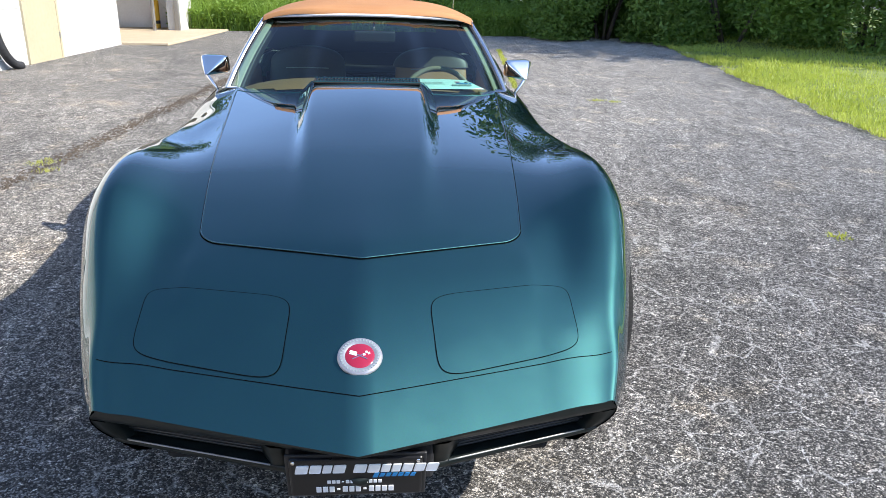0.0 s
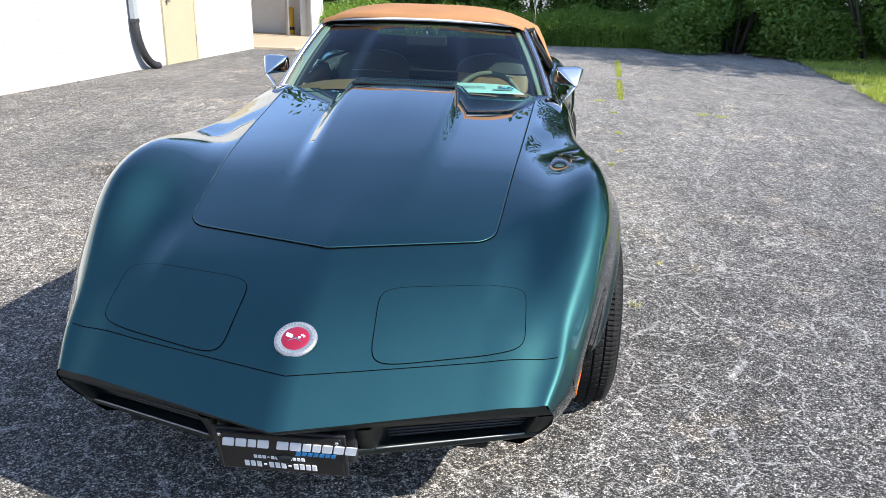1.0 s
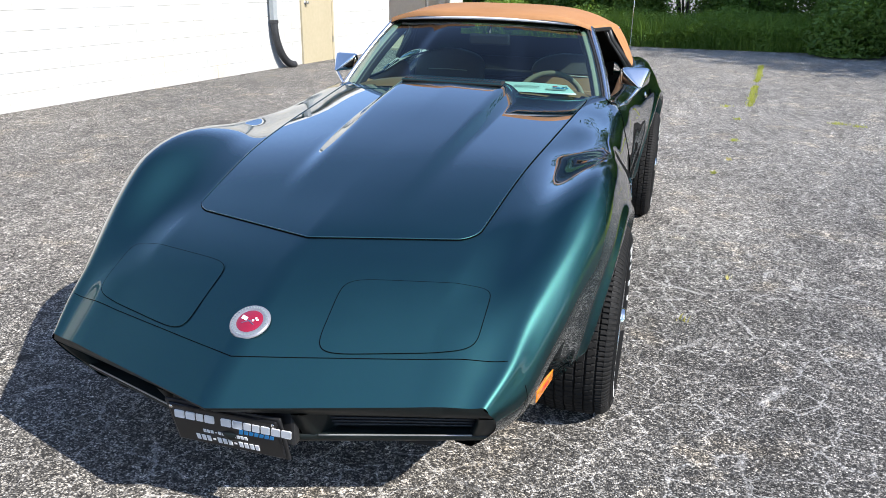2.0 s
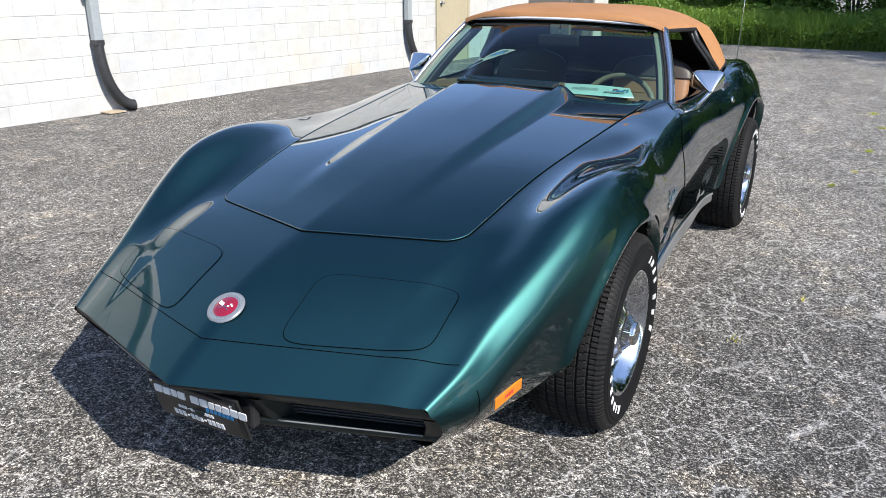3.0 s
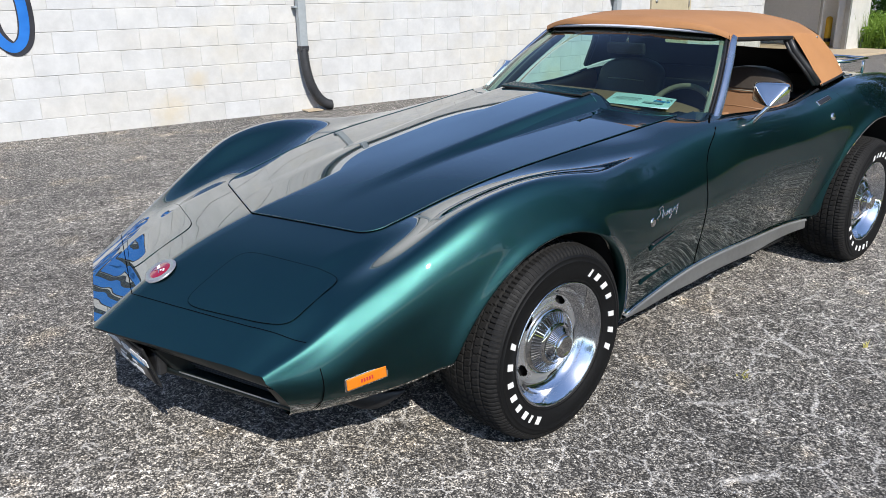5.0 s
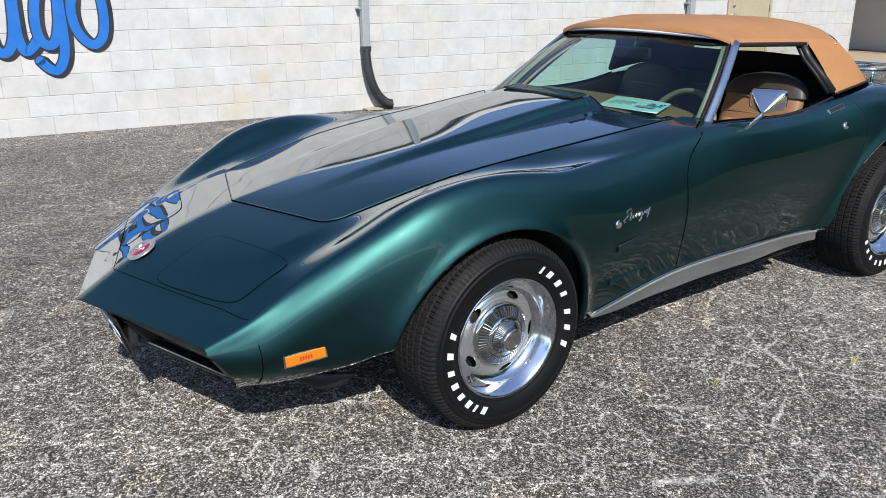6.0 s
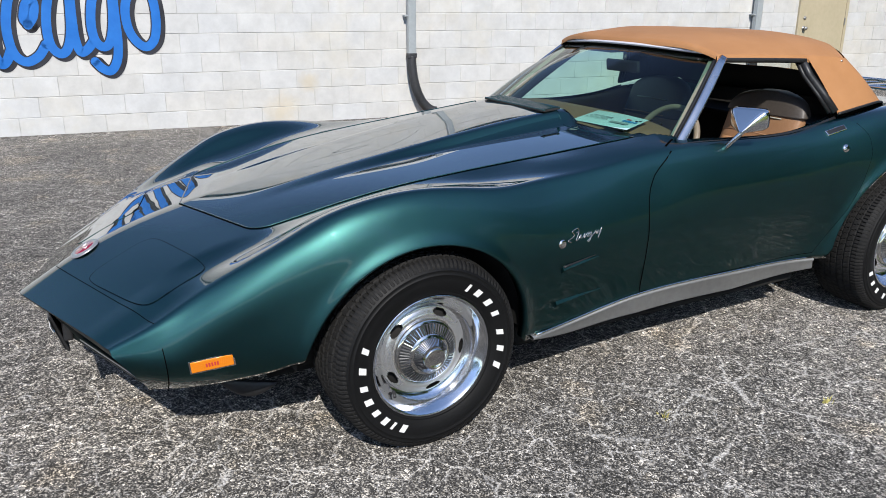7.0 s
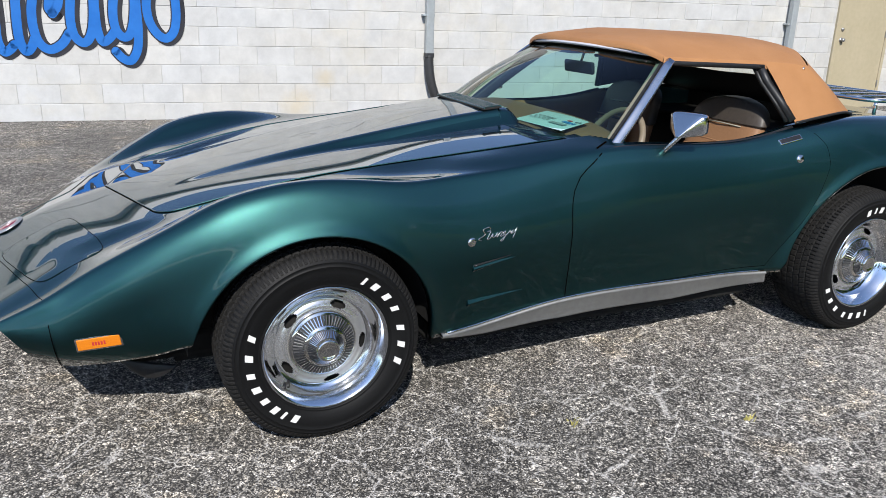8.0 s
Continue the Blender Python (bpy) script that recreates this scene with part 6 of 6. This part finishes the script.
# sprays of pale blossom that hang over the nearest bush
rnd = random.Random(77)
bl = thing("blossom_branch", "arching branches with pale blossom over the bush", "branch", pose(8.6, 11.2, .1))
for b in range(18):
    a, z = rnd.uniform(-1.2, 1.2), rnd.uniform(.9, 2.5)
    x0 = rnd.uniform(-1.6, 4.2)
    pts = [(x0 + a * .5 * t, -.2 - .55 * t, z + .55 * t - .9 * t * t) for t in np.linspace(0, 1.1, 8)]
    mesh_ob("twig", *tube(pts, [.010 - .001 * i for i in range(8)], 5), BARK, bl)
    vs, fs = [], []
    for p in pts[2:]:
        for _ in range(60):
            c = Vector(p) + Vector((rnd.gauss(0, .05), rnd.gauss(0, .05), rnd.gauss(0, .05)))
            u = Vector((rnd.gauss(0, 1), rnd.gauss(0, 1), rnd.gauss(0, 1))).normalized() * .022
            v = u.orthogonal().normalized() * .016
            k = len(vs)
            vs += [c - u, c + v, c + u, c - v]
            fs.append((k, k + 1, k + 2, k + 3))
    mesh_ob("blossom", vs, fs, BLOSSOM, bl, smooth=False)
# trees behind, and on the open side that the paint mirrors
for i, (x, y, h) in enumerate(((-6, 23, 8), (-1.5, 22.5, 9), (3, 23, 8.5), (7.5, 22, 9), (12, 19.5, 11), (10.2, 14.6, 10), (13.6, 13.4, 11.5), (6.6, 17.6, 9), (16.5, 14.5, 14), (17.5, 9.4, 15), (20.0, 8.2, 17), (22, 3.5, 9), (23, 0, 8.5), (23, -6, 8), (21, -12, 9), (15, -18, 8.5), (8, -22, 9), (1, -23, 8), (-6, -22, 9))):
    tree(x, y, h, 100 + i, 8000 if h > 12 else 9000 if y > 14 else 7000, 3.0, .17 if h > 12 else .13)


# ---- the white block building ----
D = Vector((.12, 1, 0)).normalized()
NWALL = Vector((1, -.12, 0)).normalized()
ANG = math.degrees(math.atan2(D.y, D.x)) - 90


def wall_m(y, z, off=0.0):
    """A pose on the wall's face at y: x out of the wall, y along it."""
    return Matrix.Translation(Vector((wall_x(y), y, z)) + NWALL * off) @ Matrix.Rotation(radians(ANG), 4, "Z")


building = thing("building", "long low white-painted concrete block building", "building", kind="structure")
HW = 3.65
core = bm_box(.22, 26.35, HW, (-.109, 0, HW / 2 - .06))
part("wall", core, MORTAR, building).matrix_local = wall_m((-14 + 12.2) / 2, 0)
part("parapet_cap", bm_box(.36, 26.5, .09, (-.10, 0, HW), .012), WHITETRIM, building).matrix_local = wall_m((-14 + 12.2) / 2, 0)
# steel door in its frame
door = new("steel_door")
door.parent = building
tagged(door, "tan painted steel door")
dm = wall_m(9.63, 0, 0)
door.matrix_basis = dm
part("door_leaf", bm_box(.03, .86, 2.06, (.012, 0, 1.12), .004), DOORTAN, door)
for y in (-.455, .455):
    part("door_jamb", bm_box(.05, .05, 2.12, (.012, y, 1.13), .005), DOORTAN, door)
part("door_head", bm_box(.05, .96, .05, (.012, 0, 2.19), .005), DOORTAN, door)
part("threshold", bm_box(.08, .92, .03, (.03, 0, .085), .006), BRUSHED, door)
kn = mesh_ob("door_knob", *lathe([(0, .062), (.020, .060), (.027, .048), (.024, .034), (.010, .026), (.010, .008), (.032, .006), (.034, 0)], 24), BRUSHED, door)
kn.matrix_local = pose(.028, -.36, 1.055)
ky = mesh_ob("deadbolt", *lathe([(0, .018), (.016, .018), (.024, .010), (.026, 0)], 20), BRUSHED, door)
ky.matrix_local = pose(.028, -.36, 1.20)
for z in (.45, 1.15, 1.9):
    part("door_hinge", bm_box(.018, .016, .10, (.036, .43, z), .004), BRUSHED, door)


# rain pipes: square metal above, black ribbed hose at the foot
def rainpipe(y, zj, reach, label):
    p = thing("rain_pipe", label, "downpipe", wall_m(y, 0, 0), "rain pipes on the wall")
    part("pipe", bm_box(.085, .095, HW - zj, (.085, 0, (HW + zj) / 2), .010, 2), GALV, p)
    for z in (zj + .45, zj + 1.6):
        part("bracket", bm_box(.10, .14, .022, (.055, -.012, z), .004), GALV, p)
    pts = []
    z0 = .14 + ground_z(wall_x(y), y) * 0
    for i in range(101):
        f = i / 100
        a = f * math.pi / 2
        pts.append(Vector((.085 + .05 * f, reach * (1 - math.cos(a)), zj - (zj - z0) * (math.sin(a)) ** .9)))
    rad = [.052 + (.0065 if (i % 2) else -.002) for i in range(101)]
    mesh_ob("ribbed_hose", *tube(pts, rad, 14), CORRUGATED, p, "black ribbed drain hose")
    part("hose_cuff", bm_box(.100, .108, .06, (.085, 0, zj), .012, 2), CORRUGATED, p)
    part("foot_plate", bm_box(.16, .20, .012, (.10, .06, .094)), CONCRETE, p)
    return p


rainpipe(3.19, .80, .30, "grey rain pipe with a black ribbed hose at its foot")
rainpipe(8.33, .80, .42, "grey rain pipe with a black ribbed hose beside the steel door")

# loading bay past the corner
HB2 = HW
bay = new("loading_bay")
bay.parent = building
tagged(bay, "open vehicle bay with grey walls and a concrete floor")
bay.matrix_basis = wall_m(12.2, 0, 0)
part("bay_side", bm_box(6.2, .22, HB2, (-3.1, -.11, HB2 / 2 - .05)), BLOCK, bay)
part("far_wall", bm_box(6.0, .20, HB2, (-3.25, 3.86, HB2 / 2 - .05)), WHITETRIM, bay, "grey painted inner wall")
part("inner_wall", bm_box(.20, 3.72, HB2, (-6.1, 1.88, HB2 / 2 - .05)), WHITETRIM, bay)
part("bay_roof", bm_box(6.2, 3.96, .12, (-3.1, 1.98, HB2 + .02)), WHITETRIM, bay)
part("bay_header", bm_box(.30, 2.78, .75, (-.30, 1.40, 3.27), .01), WHITETRIM, bay)
part("door_track", bm_box(.06, .07, 2.80, (-.50, 2.82, 1.48), .008), BRUSHED, bay)
part("bay_jamb", bm_box(.10, .06, 3.1, (-.05, 2.985, 1.55), .008), BRUSHED, bay)
part("end_wall", bm_box(.28, .74, HB2, (-.14, 3.385, HB2 / 2 - .05), .004), BLOCK, bay)
part("pull_handle", bm_box(.05, .05, .14, (.02, 3.25, 1.45), .01), BLACK, bay)
part("apron", bm_box(7.2, 3.75, .05, (-2.75, 1.88, ground_z(-4.4, 14.0) + .008), .01), CONCRETE, bay)
bol = thing("bollard", "short yellow steel bollard inside the open bay", "bollard", wall_m(12.2, 0, 0) @ pose(-.72, 3.55, ground_z(-4.4, 14.0) + .03))
mesh_ob("post", *lathe([(0, .62), (.04, .61), (.062, .58), (.065, .55), (.065, 0)], 24, "z"), YELLOW, bol)
mesh_ob("scuff_band", *lathe([(.0655, .10), (.067, .11), (.067, .16), (.0655, .17)], 24, "z"), BLACK, bol)


# painted word on the wall: thick script strokes, black edge and blue fill
def stroke(pts, width, off, mat, parent, n=14):
    R = [(p[0], p[1]) for p in pts]
    m = (len(R) - 1) * n
    P = []
    for i in range(m + 1):
        v = path_at([(0, a, b) for a, b in R], i / m)
        P.append((v.y, v.z))
    vs, fs = [], []
    for i, (a, b) in enumerate(P):
        c, d = P[max(i - 1, 0)], P[min(i + 1, m)]
        tx, ty = d[0] - c[0], d[1] - c[1]
        l = math.hypot(tx, ty) or 1
        nx, ny = -ty / l * width / 2, tx / l * width / 2
        vs += [(off, a + nx, b + ny), (off, a - nx, b - ny)]
    fs = [(2 * i, 2 * i + 1, 2 * i + 3, 2 * i + 2) for i in range(m)]
    for e in (0, m):      # round ends
        k = len(vs)
        a, b = P[e]
        vs.append((off, a, b))
        vs += [(off, a + math.cos(t) * width / 2, b + math.sin(t) * width / 2) for t in np.linspace(0, 2 * math.pi, 16, endpoint=False)]
        fs += [(k, k + 1 + j, k + 1 + (j + 1) % 16) for j in range(16)]
    return mesh_ob("letter_stroke", vs, fs, mat, parent, smooth=False)


sign = tagged(new("wall_sign"), "blue script word with a black edge painted on the wall", "sign")
sign.matrix_world = wall_m(-1.23, 0, 0)
K, ZT = .00530, 1.305
LET = [
    [(-14, -70), (-13, 20), (-14, 70), (-6, 92), (4, 90), (14, 80)],
    [(27, -75), (26, -20), (23, 40), (24, 72), (32, 91), (42, 86), (52, 66)],
    [(86, 22), (81, 12), (88, -12), (100, -14), (97, 8), (86, 24)],
    [(99, -30), (84, -52), (64, -30), (52, 10), (50, 45), (57, 75), (75, 88), (97, 78), (112, 58)],
    [(160, -45), (142, -52), (125, -20), (117, 25), (120, 60), (135, 75), (149, 64), (158, 30), (163, -40)],
    [(164, -48), (162, 10), (163, 50), (170, 72), (182, 68), (196, 52)],
    [(238, -50), (218, -56), (201, -20), (194, 22), (198, 52), (211, 64), (224, 55), (233, 20), (238, -45)],
    [(238, -52), (238, 10), (238, 55), (233, 88), (220, 107), (205, 103), (193, 90)],
    [(284, -48), (266, -30), (257, 0), (260, 33), (273, 56), (290, 65), (306, 50), (312, 15), (308, -25), (292, -46)],
]
for i, pts in enumerate(LET):
    Q = [(a * K, ZT - b * .00553) for a, b in pts]
    stroke([(a + .026, b - .016) for a, b in Q], .125, .0090 + .0003 * i, SIGNBLACK, sign)
for i, pts in enumerate(LET):
    Q = [(a * K, ZT - b * .00553) for a, b in pts]
    stroke(Q, .112, .0120 + .0003 * i, SIGNBLACK, sign)
    stroke(Q, .088, .0150 + .0003 * i, SIGNBLUE, sign)

# ---- concrete blocks of the wall, course by course ----
BL, BH, JT, JV = .4064, .2032, .005, .003
Z0W = .058


def block_mesh(name, w):
    bm = bm_box(.012, w - JV, BH - JT, (.0, 0, 0), .003, 1)
    me = bpy.data.meshes.new(name)
    bm.to_mesh(me)
    bm.free()
    me.materials.append(BLOCK)
    return me


FULL, HALF = block_mesh("block", BL), block_mesh("block_half", BL / 2)
WINV = wall_m(0, 0, 0)
rest_v, rest_f = [], []
SY = 1 / math.cos(math.atan(.12))
rnd = random.Random(5)
for c in range(int((HW - .1) / BH)):
    z = Z0W + BH * (c + .5)
    y = -14.0 * SY + (BL / 2 if c % 2 else 0) + .10
    while y < 12.15 * SY:
        u0, u1 = y, y + BL
        y += BL
        d0, d1 = 9.15 * SY, 10.11 * SY
        if u1 > d0 and u0 < d1 and z < 2.2:
            if u0 < d0 - .1 and d0 - u0 > .15:
                u1 = d0
            elif u1 > d1 + .1 and u1 - d1 > .15:
                u0 = d1
            else:
                continue
        u1 = min(u1, 12.17 * SY)
        mid, w = (u0 + u1) / 2, u1 - u0
        if w < .08:
            continue
        off = rnd.uniform(-.0012, .0012)
        if c < 8 and u0 > -3.0:
            ob = new("block", FULL)
            ob.parent = building
            ob.matrix_basis = WINV @ pose(off, mid, z) @ Matrix.Diagonal((1, (w - JV) / (BL - JV), 1, 1))
        else:
            k = len(rest_v)
            a, b = w / 2 - JV / 2, BH / 2 - JT / 2
            for x in (-.006, .006 + off):
                for yy, zz in ((-a, -b), (a, -b), (a, b), (-a, b)):
                    rest_v.append(WINV @ Vector((x, mid + yy, z + zz)))
            rest_f += [(k + 4, k + 5, k + 6, k + 7), (k, k + 1, k + 5, k + 4), (k + 1, k + 2, k + 6, k + 5), (k + 2, k + 3, k + 7, k + 6), (k + 3, k, k + 4, k + 7)]
tagged(mesh_ob("upper_blocks", rest_v, rest_f, BLOCK, building, smooth=False), kind="stuff")
